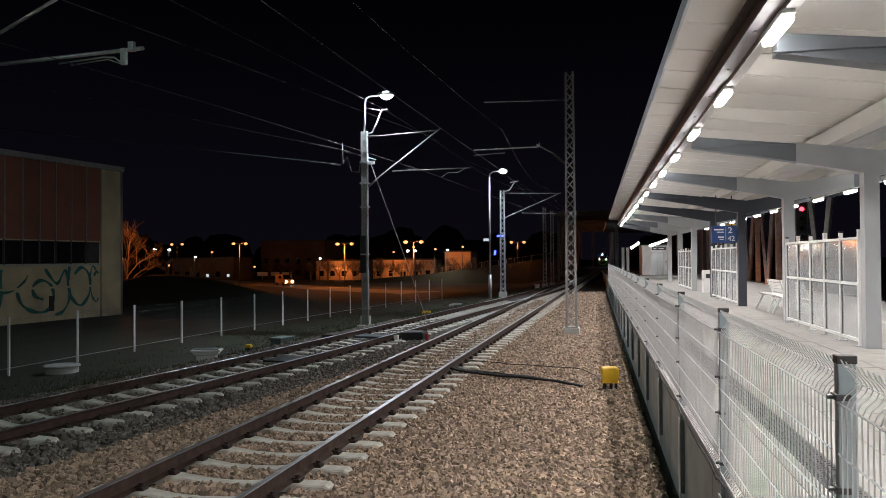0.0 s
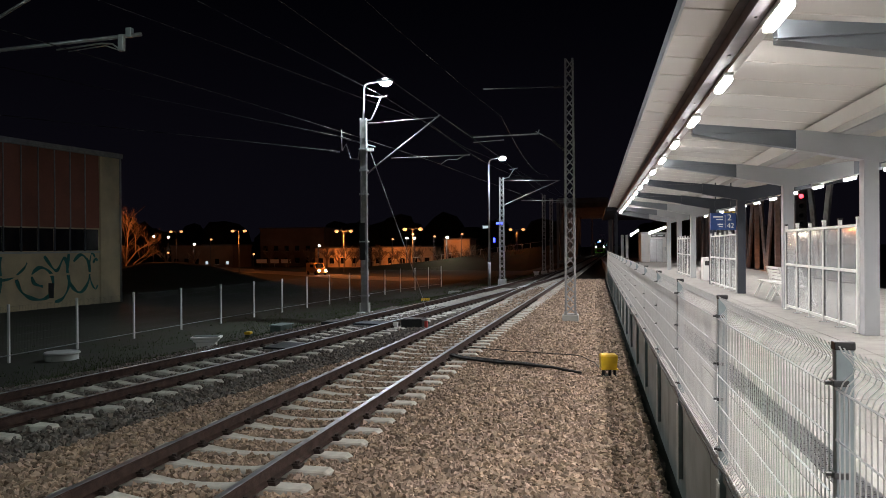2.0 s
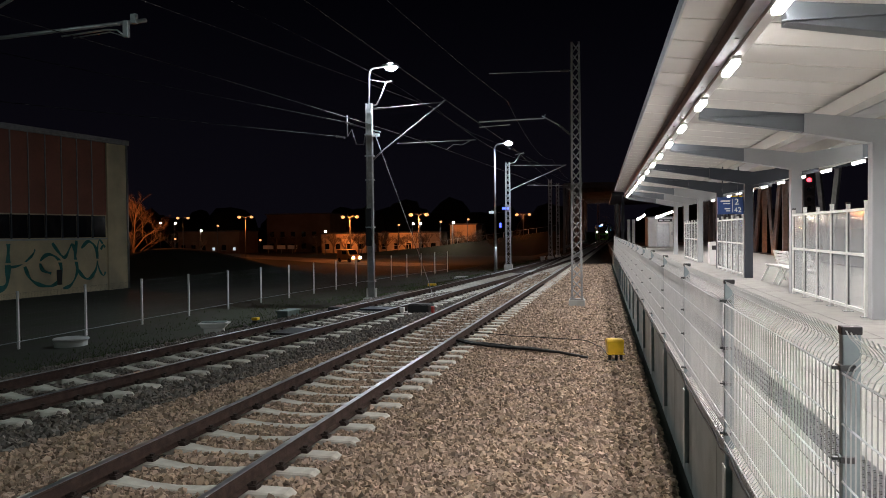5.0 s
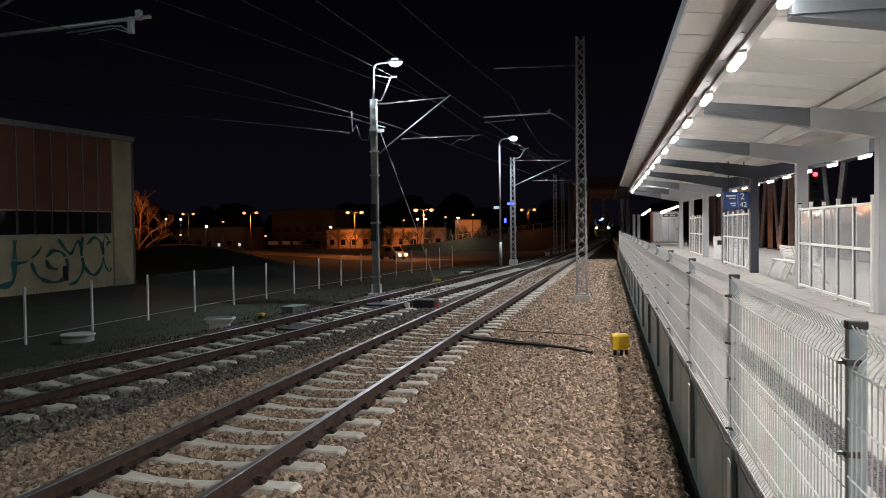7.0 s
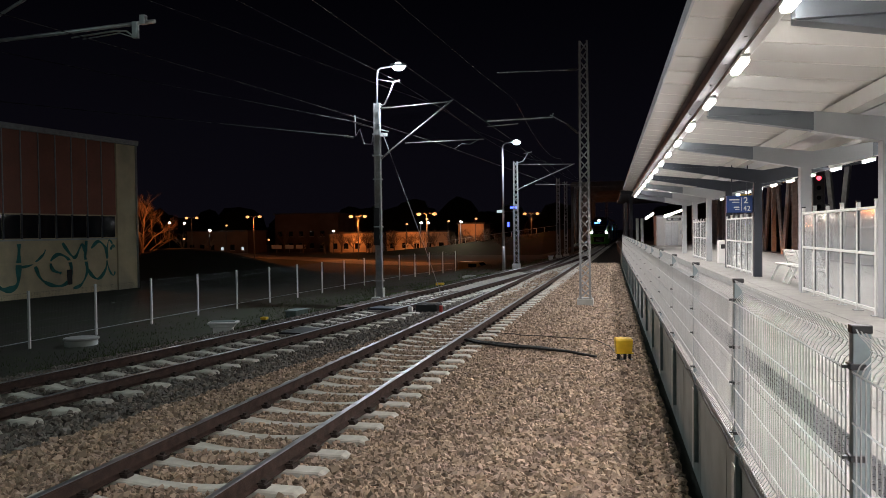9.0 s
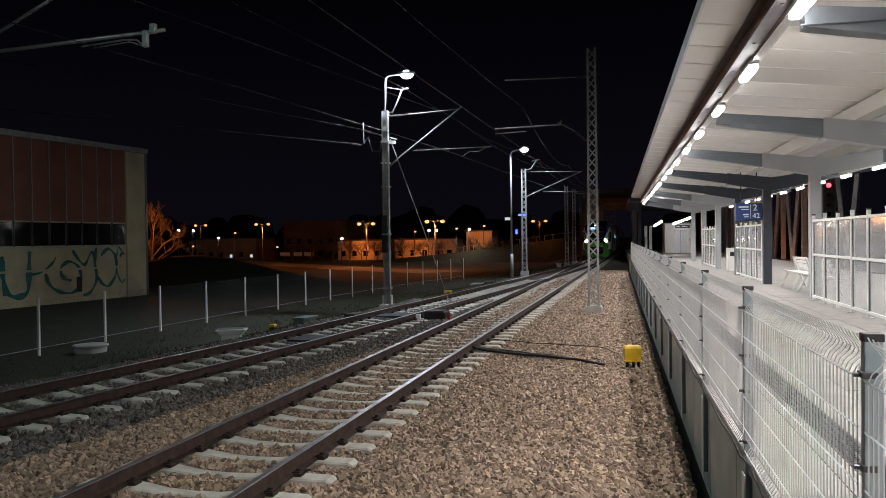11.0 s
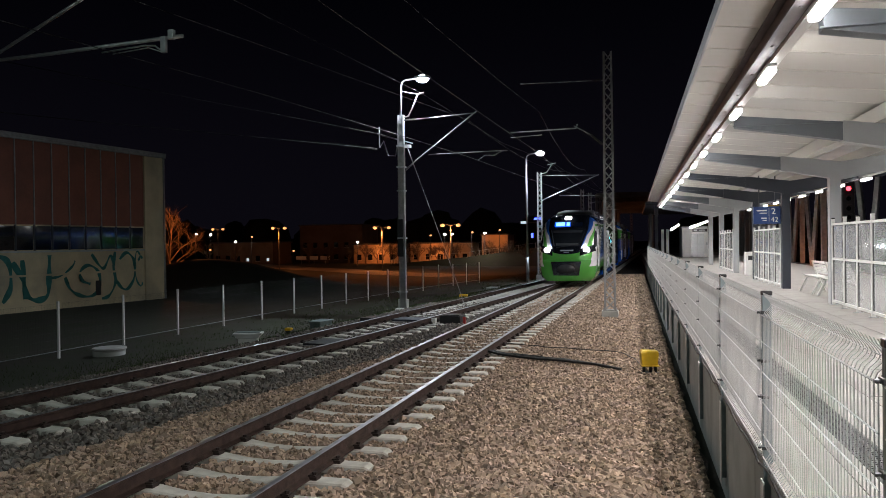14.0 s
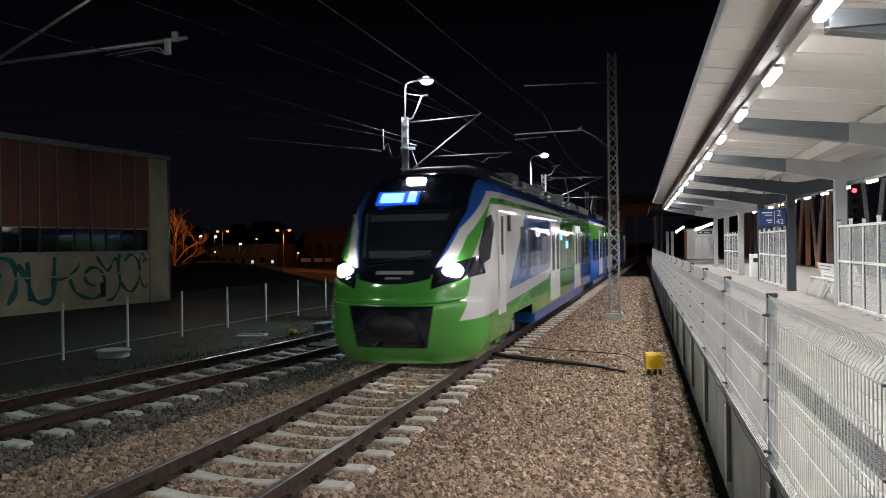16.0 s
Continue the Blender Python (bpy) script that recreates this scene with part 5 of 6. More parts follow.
def warehouse():
    h = thing("warehouse", "old warehouse with rust-red cladding above a graffitied plaster wall", "warehouse", place=pose(-25.9, 37.5, -0.52, 0, 0, -8.5))
    L = 34.0
    part("wall", boxed(-14, -L, -0.3, -0.02, -0.002, 7.95), PLASTER, h, "stained pale plaster wall")
    part("corner_pier", boxed(-0.018, -1.45, -0.3, 0.10, 0.0, 8.02, bevel=0.02), PLASTER, h)
    part("plinth_course", boxed(-0.018, -L, 1.62, 0.03, -1.46, 1.72), PLASTER, h)
    part("sill", boxed(-0.018, -L, 2.74, 0.07, -1.46, 2.82), CONCRETE, h)
    part("roof_edge", boxed(-14.4, -L - 0.3, 8.02, 0.22, 0.1, 8.2, bevel=0.02), GALV_DULL, h, "grey metal roof edge")
    part("gutter", boxed(0.11, -L, 7.92, 0.24, 0.06, 8.018, bevel=0.03), GALV_DULL, h)
    bm = bmesh.new()
    rod(bm, (0.16, -0.06, -0.2), (0.16, -0.06, 7.93), 0.055, 8)
    part("downpipe", bm, GALV, h, "pale metal downpipe")
    n = int((L - 1.5) / 0.97)
    for i in range(n):
        y1 = -1.5 - 0.97 * i
        part("cladding_panel", boxed(-0.018, y1 - 0.94, 4.05, 0.05, y1, 8.0, bevel=0.008), BRICK_RED, h, "rust-red cladding panel")
        part("cladding_batten", boxed(0.0, y1 - 0.985, 4.03, 0.09, y1 - 0.93, 8.0), GALV_DULL, h)
        part("window_pane", boxed(-0.018, y1 - 0.9, 2.86, 0.004, y1 - 0.03, 3.98), DARK_GLASS, h, "dirty dark window pane")
        part("mullion", boxed(-0.018, y1 - 0.97, 2.83, 0.045, y1 - 0.905, 4.02), STEEL_DARK, h)
    for pts, w in (
        ([(-10.9, 2.35), (-10.2, 2.6), (-9.6, 2.3), (-9.5, 1.2), (-9.9, 0.5)], 0.2),
        ([(-12.6, 0.4), (-12.4, 1.6), (-12.2, 2.3), (-11.4, 2.55), (-10.6, 2.3), (-10.3, 1.7)], 0.26),
        ([(-11.6, 1.6), (-11.2, 0.9), (-11.4, 0.4)], 0.12),
        ([(-9.4, 2.3), (-8.9, 1.5), (-8.7, 0.8), (-8.2, 0.5), (-7.6, 0.7), (-7.5, 1.6), (-7.45, 2.6)], 0.22),
        ([(-8.9, 2.4), (-8.8, 1.4), (-8.75, 0.6)], 0.18),
        ([(-7.4, 1.5), (-6.8, 1.6), (-6.2, 2.0), (-6.0, 2.3)], 0.09),
        ([(-6.6, 1.5), (-6.3, 0.9), (-5.7, 0.55), (-5.0, 0.5), (-4.5, 0.9), (-4.6, 1.7), (-5.2, 2.05), (-5.7, 1.75), (-5.6, 1.3), (-5.1, 1.1)], 0.14),
        ([(-5.0, 2.6), (-4.5, 2.0), (-4.2, 1.9), (-3.8, 2.5), (-3.6, 2.0), (-3.5, 1.1), (-3.9, 0.45), (-4.4, 0.3)], 0.13),
        ([(-3.5, 2.7), (-3.6, 1.6), (-3.2, 0.9), (-2.7, 0.7), (-2.2, 1.3), (-2.2, 2.2), (-2.7, 2.65), (-3.2, 2.3)], 0.14),
        ([(-1.75, 2.5), (-2.0, 2.7), (-2.15, 2.0), (-2.05, 1.2), (-1.75, 0.8), (-1.6, 1.0)], 0.08),
        ([(-1.9, 2.2), (-1.7, 2.45), (-1.62, 2.3)], 0.10),
    ):
        stroke(h, pts, w * 1.35)
    part("wall_damage", boxed(-0.02, -4.75, 0.5, 0.008, -4.45, 1.25), BLACK, h, "dark broken patch in the plaster")
    return h


warehouse()


# ---- the town beyond ----
def bare_tree(seed, height, label, spread_=0.75, depth=5, girth=0.02):
    rnd = random.Random(seed)
    ob = thing("tree", label, "tree", "bare trees")
    trunk, crown = bmesh.new(), bmesh.new()

    def grow(p, d, length, r, level):
        q = p + d * length
        rod(trunk if level < 1 else crown, p, q, r, 6 if level < 2 else 3, r * 0.68)
        if level >= depth:
            return
        for i in range(3 if level else 5):
            u = rnd.uniform(0.45, 1.0) if i else 1.0
            n = (d + Vector((rnd.uniform(-1, 1), rnd.uniform(-1, 1), rnd.uniform(-0.25, 0.7))) * spread_).normalized()
            grow(p + d * length * u, n, length * rnd.uniform(0.55, 0.8), r * 0.6, level + 1)

    grow(Vector((0, 0, -0.2)), Vector((0.03, 0.02, 1)).normalized(), height * 0.28, height * girth, 0)
    part("trunk", trunk, BARK, ob)
    part("crown", crown, BARK, ob, "leafless twigs")
    return ob


def at_ground(x, y, dz=0.0):
    return (x, y, ground_z(x, y) + dz)


t0 = bare_tree(14, 10.5, "tall bare leafless tree lit orange by a street lamp", 0.85, 6, 0.012)
t0.matrix_basis = pose(*at_ground(-40.9, 60.0))
t1 = bare_tree(4, 7.5, "bare leafless tree beside a street")
t1.matrix_basis = pose(*at_ground(-52.0, 160.0))
t2 = bare_tree(9, 7.0, "bare leafless tree beside a street", 0.65)
t2.matrix_basis = pose(*at_ground(-58.0, 158))
for k, (x, y) in enumerate(((-64, 163), (-60, 164), (-57, 163.5), (-54, 164), (-49, 163.5), (-47.5, 164), (-44.5, 163), (-40.5, 164), (-37.5, 163), (-32, 163.5), (-70, 165), (-76, 168), (-90, 158), (-95, 155), (-62.5, 160), (-55.0, 161), (-50.5, 160), (-46, 159), (-42, 161), (-38.5, 160), (-33, 158), (-30, 161), (-27, 156), (-24, 150), (-20, 146), (-16, 148))):
    copy_thing(t2 if k % 2 else t1, pose(*at_ground(x, y), 0, 0, 70 * k))
copy_thing(t1, pose(*at_ground(-43.5, 62), 0, 0, 140))


def street_lamp(twin=True, h=8.2, glow_mat=SODIUM_GLOW, label="twin-armed street lamp glowing orange"):
    ob = thing("street_lamp", label, "street lamp", "street lamps")
    bm = bmesh.new()
    rod(bm, (0, 0, -6.5), (0, 0, h - 0.1), 0.09, 8, 0.06)
    part("shaft", bm, STEEL_DARK, ob)
    for s in (-1, 1) if twin else (1,):
        w = 1.25 if twin else 0.15
        tube_part("arm", ob, [(0, 0, h - 0.2), (s * w * 0.5, 0, h + 0.05), (s * w, 0, h)], 0.03, STEEL_DARK)
        bm = bmesh.new()
        # glowing globe made as wide as the lamp's bloom
        bmesh.ops.create_icosphere(bm, subdivisions=2, radius=0.32 if twin else 0.25, matrix=Matrix.Translation((s * w, 0, h - 0.1)) @ Matrix.Diagonal((1.1, 1, 0.8, 1)))
        part("lamp_globe", bm, glow_mat, ob, smooth=True)
    return ob


def lamp_row(proto, places):
    for k, (x, y, z, h) in enumerate(places):
        m = pose(x, y, z - h)
        if k == 0:
            proto.matrix_basis = m
        else:
            copy_thing(proto, m)


lamp_row(street_lamp(), [(-89.7, 150, 6.2, 8.2), (-64.9, 130, 5.7, 8.2), (-41.0, 120, 5.2, 8.2), (-27.2, 112, 5.2, 8.2), (-15.05, 150, 5.8, 8.2)])
lamp_row(street_lamp(False, 4.0, SODIUM_GLOW, "single street lamp glowing orange"), [(-91.8, 150, 1.6, 4.0), (-71.6, 150, 1.2, 4.0), (-81.5, 150, 4.4, 4.0), (-37.0, 152, 5.1, 4.0), (-26.3, 150, 5.0, 4.0), (-32, 150, 4.6, 4.0), (-43.5, 160, 4.2, 4.0)])
lamp_row(street_lamp(False, 4.0, WARM_GLOW, "single street lamp glowing white"), [(-95.3, 150, 5.2, 4.0), (-92.9, 152, 5.1, 4.0), (-85.5, 150, 3.4, 4.0), (-56.8, 150, 2.9, 4.0), (-37.8, 150, 4.3, 4.0), (-36.2, 150, 4.3, 4.0), (-29.4, 150, 4.4, 4.0)])


def town_house(x0, x1, y, z0, z1, depth, label, wins=(), wall=None):
    h = thing("building", label, "building", "town buildings")
    part("wall", boxed(x0, y, z0, x1, y + depth, z1), wall or FAR_WALL, h)
    part("roof", boxed(x0 - 0.3, y - 0.3, z1, x1 + 0.3, y + depth + 0.3, z1 + 0.3), STEEL_DARK, h)
    n = max(2, int((x1 - x0) / 2.6))
    for i in range(n):
        cx = x0 + (x1 - x0) * (i + 0.5) / n
        for k in range(max(1, int((z1 - z0) / 3.2))):
            zc = z0 + 1.0 + 3.0 * k
            lit = (i, k) in wins
            hw = 0.32 if lit else 0.55
            w = part("window", boxed(cx - hw, y - 0.03, zc, cx + hw, y + 0.05, zc + (0.7 if lit else 1.3)), WINDOW_GLOW if lit else DARK_GLASS, h)
            part("window_sill", boxed(cx - hw - 0.07, y - 0.1, zc - 0.1, cx + hw + 0.07, y - 0.032, zc), CONCRETE, w)
    return h


# darker copy of the town wall: the lack of light is in its colour
UNLIT_WALL = mat("unlit_town_wall", (0.16, 0.12, 0.10), 0.9, var=0.3, scale=0.3, fine=3)
town_house(-83, -66, 178, -2.4, 7.2, 12, "large dark flat-roofed town building", (), UNLIT_WALL)
town_house(-64.5, -53.5, 168, -2.4, 2.2, 9, "low building with an orange-lit facade")
town_house(-50.5, -36.0, 168, -2.4, 2.3, 9, "low building with an orange-lit facade behind bare trees")
town_house(-33.5, -27.5, 168, -2.0, 4.0, 9, "small orange-lit building above the ramp")
town_house(-100, -84, 165, -2.4, 3.0, 10, "low dark building with a few lit windows", ((3, 0), (5, 0)), UNLIT_WALL)
for x0, x1 in ((-78.4, -75.8), (-74.9, -72.8), (-72.2, -69.8)):
    b = thing("banner", "pale banner board standing before the town building", "banner", "banners", place=pose((x0 + x1) / 2, 166, -2.2))
    part("board", boxed(x0 / 2 - x1 / 2, -0.03, 1.0, x1 / 2 - x0 / 2, 0.03, 1.9), WHITE, b)
    part("post", boxed(-0.05, 0.032, -0.2, 0.05, 0.12, 1.9), GALV_DULL, b)


def road():
    bm = bmesh.new()
    mid = [(-100, 178), (-86, 160), (-66, 138), (-52, 126), (-43.6, 117.5), (-37, 111), (-31, 106.5), (-24, 102), (-16.5, 97.5), (-8, 95.3), (2, 95), (20, 95), (60, 95)]
    rows = []
    for i, (x, y) in enumerate(mid):
        q, r = mid[max(i - 1, 0)], mid[min(i + 1, len(mid) - 1)]
        d = Vector((r[0] - q[0], r[1] - q[1])).normalized()
        w = 4.2 if x < -14 else 3.4
        rows.append([bm.verts.new((x - s * d.y * w, y + s * d.x * w, ROADZ(x) + 0.03)) for s in (-1, -0.33, 0.33, 1)])
    for a, b in zip(rows, rows[1:]):
        for k in range(3):
            bm.faces.new((a[k], b[k], b[k + 1], a[k + 1]))
    bmesh.ops.recalc_face_normals(bm, faces=bm.faces)
    return tagged(part("road", bm, ASPHALT_PALE, None, "asphalt street lit orange by sodium lamps"), category="road", kind="structure")


def ROADZ(x):
    return -2.2 - 3.38 * step(-24, -9, x)


ASPHALT_PALE = mat("worn_asphalt", (0.22, 0.21, 0.20), 0.85, scale=0.3, fine=12)
road()


def ramp():
    """A street that climbs along a bank towards the line."""
    rp = thing("ramp_road", "pale street climbing a low bank with a railing", "road", kind="structure")
    pts = [(-50, 152, -2.0), (-45.5, 150, -1.6), (-33.5, 150, -0.6), (-21.9, 150, 0.8), (-12.4, 150, 2.0), (-4, 152, 3.0)]
    bm, bank = bmesh.new(), bmesh.new()
    rows = [[bm.verts.new((x, y + w, z + 0.04)) for w in (0, 6)] for x, y, z in pts]
    low = [[bank.verts.new(c) for c in ((x, y, z + 0.03), (x, y - 6 - 2 * z, -2.4), (x, y + 6, z + 0.03), (x, y + 16, -2.4))] for x, y, z in pts]
    for a, b in zip(rows, rows[1:]):
        bm.faces.new((a[0], b[0], b[1], a[1]))
    for a, b in zip(low, low[1:]):
        bank.faces.new((a[0], b[0], b[1], a[1]))
        bank.faces.new((a[2], b[2], b[3], a[3]))
        bank.faces.new((a[0], a[2], b[2], b[0]))
    for q in (bm, bank):
        bmesh.ops.recalc_face_normals(q, faces=q.faces)
    part("carriageway", bm, CONCRETE, rp)
    part("bank", bank, SOIL, rp)
    for k in range(24):
        u = k / 23 * 4.0
        i = min(4, int(u))
        f = u - i
        a, b = pts[i], pts[i + 1]
        p = [a[j] + (b[j] - a[j]) * f for j in range(3)]
        part("railing_post", boxed(p[0] - 0.05, p[1] + 0.1, p[2], p[0] + 0.05, p[1] + 0.2, p[2] + 1.0), GALV, rp)
    part("railing", tube_path(bmesh.new(), [(x, y + 0.15, z + 1.0) for x, y, z in pts], 0.025, 4), GALV, rp)
    return rp


ramp()


def far_sign():
    ob = thing("roadside_sign", "tall roadside sign with blue light strips and a white lit panel", "sign", place=pose(-18.6, 150, -2))
    part("post", boxed(-0.12, -0.1, -0.3, 0.12, 0.1, 9.2), STEEL_DARK, ob)
    part("light_strip", boxed(-0.6, -0.15, 8.8, 0.8, -0.102, 9.2), BLUE_GLOW, ob)
    part("light_strip", boxed(-1.2, -0.15, 5.2, -0.8, -0.102, 6.1), BLUE_GLOW, ob)
    part("panel", boxed(-3.3, -0.15, 8.0, -2.2, -0.102, 8.55), WINDOW_GLOW, ob)
    part("panel_arm", boxed(-3.3, -0.1, 8.2, 0.0, 0.0, 8.3), STEEL_DARK, ob)
    return ob


far_sign()


def far_woods():
    rs = np.random.RandomState(8)
    bm = bmesh.new()
    for i in range(150):
        x, y = rs.uniform(-260, 60), rs.uniform(215, 300)
        if abs(x - 3) < 14:
            continue
        r = rs.uniform(4, 8)
        bmesh.ops.create_icosphere(bm, subdivisions=2, radius=r, matrix=Matrix.Translation((x, y, rs.uniform(0, 4))) @ Matrix.Diagonal((1, 1, rs.uniform(0.8, 1.5), 1)))
    for v in bm.verts:
        v.co += noise.noise_vector(v.co * 0.5) * 1.6
    return tagged(part("far_woods", bm, WOODS, None, "dark woods along the horizon"), category="woods", kind="stuff")


far_woods()


# ---- bridge portal over the line, and the lattice bridge behind the platform ----
def bridge():
    b = thing("railway_bridge", "dark riveted steel through-truss railway bridge", "bridge", kind="structure")
    y0, y1, n = 100.0, 160.0, 10
    for s in (-1, 1):
        for k in range(n + 1):
            y = y0 + (y1 - y0) * k / n
            x = main_x(y) + s * 3.3
            part("vertical", boxed(x - 0.16, y - 0.14, -0.6, x + 0.16, y + 0.14, 8.5), BRIDGE, b)
            if k < n:
                x2, ya = main_x(y + 6) + s * 3.3, y + 6
                bm = bmesh.new()
                rod(bm, (x, y, 0.0 if k % 2 else 8.4), (x2, ya, 8.4 if k % 2 else 0.0), 0.12, 4)
                part("diagonal", bm, BRIDGE, b)
        for z in (0.3, 8.4):
            bm = bmesh.new()
            rod(bm, (main_x(y0) + s * 3.3, y0, z), (main_x(y1) + s * 3.3, y1, z), 0.2, 4)
            part("chord", bm, BRIDGE, b)
    for k in range(0, n + 1, 2):
        y = y0 + (y1 - y0) * k / n
        x = main_x(y)
        part("portal_beam", boxed(x - 3.3, y - 0.15, 8.0, x + 3.3, y + 0.15, 8.65), BRIDGE, b)
    return b


bridge()


def side_bridge():
    b = thing("steel_bridge", "steel lattice bridge behind the platform lit orange from below", "bridge", kind="structure")
    for k in range(9):
        y = 41 + 6.0 * k
        for a in (-1, 1):
            bm = bmesh.new()
            rod(bm, (11.2, y, 0.6), (11.2, y + a * 2.2, 6.8), 0.16, 4)
            part("diagonal", bm, GALV_DULL, b)
        part("vertical", boxed(11.05, y + 2.9, 0.6, 11.35, y + 3.1, 6.8), GALV_DULL, b)
    part("chord", boxed(11.0, 36, 6.7, 11.4, 95, 7.1), STEEL_DARK, b)
    part("chord", boxed(11.0, 36, 0.3, 11.4, 95, 0.7), STEEL_DARK, b)
    part("bearing_wall", boxed(10.6, 36, -0.6, 11.8, 95, 0.3), CONCRETE, b)
    return b


side_bridge()
# ---- platform furniture ----
def wind_screen(y0, y1):
    s = thing("wind_screen", "white-framed glazed wind screen with smoked panes between canopy columns", "screen", "platform wind screens")
    x = 4.29
    n = 5
    w = (y1 - y0) / n
    for i in range(n + 1):
        y = y0 + w * i
        p = part("post", boxed(x - 0.03, y - 0.03, PZ, x + 0.03, y + 0.03, 2.83, bevel=0.004), WHITE, s)
        part("foot_plate", boxed(x - 0.08, y - 0.06, PZ, x + 0.08, y + 0.06, PZ + 0.012), GALV, p)
        part("post_cap", boxed(x - 0.034, y - 0.034, 2.831, x + 0.034, y + 0.034, 2.86), BLACK if i % 2 else WHITE, p)
    for i in range(n):
        a, b = y0 + w * i + 0.032, y0 + w * (i + 1) - 0.032
        for z in (1.0, 1.93, 2.69):
            part("rail", boxed(x - 0.025, a, z, x + 0.025, b, z + 0.05, bevel=0.003), WHITE, s)
        for z0, z1 in ((1.052, 1.928), (1.982, 2.688)):
            part("pane", boxed(x - 0.005, a + 0.002, z0, x + 0.005, b - 0.002, z1), SCREEN, s, "smoked glass pane")
            for q in (a, b - 0.02):
                part("gasket", boxed(x - 0.012, q, z0, x + 0.012, q + 0.02, z1), BLACK, s)
    return s


for _k in (5, 7, 9):
    wind_screen(BAYS[_k] + 0.25, BAYS[_k + 1] - 0.25)


def bench():
    b = thing("bench", "white metal platform bench with splayed legs", "bench", "platform benches")
    for y in (-0.75, 0.75):
        bm = bmesh.new()
        for pts in ([(-0.32, y, 0), (-0.12, y, 0.42), (0.02, y, 0.86)], [(0.34, y, 0), (0.14, y, 0.43)], [(-0.14, y, 0.40), (0.22, y, 0.44)]):
            tube_path(bm, pts, 0.028, 4)
        part("side_frame", bm, WHITE, b)
    for i in range(5):
        part("seat_slat", boxed(-0.2 + 0.09 * i, -0.9, 0.43 + 0.004 * i, -0.13 + 0.09 * i, 0.9, 0.455 + 0.004 * i, bevel=0.004), WHITE, b)
    for i in range(4):
        z = 0.52 + 0.09 * i
        part("back_slat", boxed(-0.10 + 0.026 * i, -0.9, z, -0.075 + 0.026 * i, 0.9, z + 0.07, bevel=0.004), WHITE, b)
    return b


_b = bench()
_b.matrix_basis = pose(4.9, 20.3, PZ, 0, 0, 180)
for _x, _y in ((4.9, 22.4), (5.1, 31.5), (5.1, 34.0), (5.0, 10.0)):
    copy_thing(_b, pose(_x, _y, PZ, 0, 0, 180))


def letters(body, size, place, parent, material):
    c = bpy.data.curves.new("lettering", "FONT")
    c.body, c.size, c.extrude = body, size, 0.003
    tmp = bpy.data.objects.new("lettering", c)
    scene.collection.objects.link(tmp)
    me = bpy.data.meshes.new_from_object(tmp.evaluated_get(bpy.context.evaluated_depsgraph_get()))
    bpy.data.objects.remove(tmp)
    me.materials.clear()
    me.materials.append(material)
    ob = new("lettering", me)
    ob.parent = parent
    ob.matrix_basis = place
    return ob


def info_sign():
    s = thing("platform_sign", "dark blue hanging platform sign with white numerals 2 and 42", "sign", place=pose(3.50, 24.2, 2.86))
    part("board", boxed(0, -0.05, 0, 0.74, 0.05, 0.52, bevel=0.008), SIGN_BLUE, s)
    part("bracket", boxed(0.70, 0.052, 0.1, 0.76, 0.1, 0.45), STEEL_DARK, s)
    up = Matrix.Rotation(radians(90), 4, "X")
    letters("2", 0.26, Matrix.Translation((0.48, -0.055, 0.29)) @ up, s, SIGN_WHITE)
    letters("42", 0.21, Matrix.Translation((0.47, -0.055, 0.06)) @ up, s, SIGN_WHITE)
    for x0, x1, z0, z1 in ((0.08, 0.36, 0.38, 0.42), (0.16, 0.36, 0.31, 0.335), (0.2, 0.36, 0.15, 0.19), (0.24, 0.36, 0.09, 0.115), (0.415, 0.425, 0.06, 0.46)):
        part("printed_bar", boxed(x0, -0.056, z0, x1, -0.0505, z1), SIGN_WHITE, s)
    for x in (0.15, 0.6):
        part("hanger", boxed(x - 0.015, -0.015, 0.521, x + 0.015, 0.015, 1.45), STEEL_DARK, s)
    return s


info_sign()


def warning_sign():
    s = thing("warning_sign", "small yellow warning sign with a dark triangle", "sign", place=pose(5.1, 30.5, PZ))
    part("post", boxed(-0.03, 0.022, 0, 0.03, 0.07, 2.75), GALV, s)
    part("plate", boxed(-0.2, -0.02, 2.3, 0.2, 0.02, 2.75), YELLOW, s)
    bm = bmesh.new()
    rod(bm, (0, -0.028, 2.5), (0, -0.0205, 2.5), 0.14, 3)
    part("symbol", bm, BLACK, s)
    return s


warning_sign()


def bin_box():
    s = thing("litter_bin", "pale square concrete litter bin on the platform", "bin", place=pose(4.75, 33.2, PZ))
    part("body", boxed(-0.3, -0.3, 0, 0.3, 0.3, 0.95, bevel=0.02), WHITE, s)
    part("opening", boxed(-0.22, -0.305, 0.62, 0.22, -0.295, 0.8), BLACK, s)
    return s


bin_box()


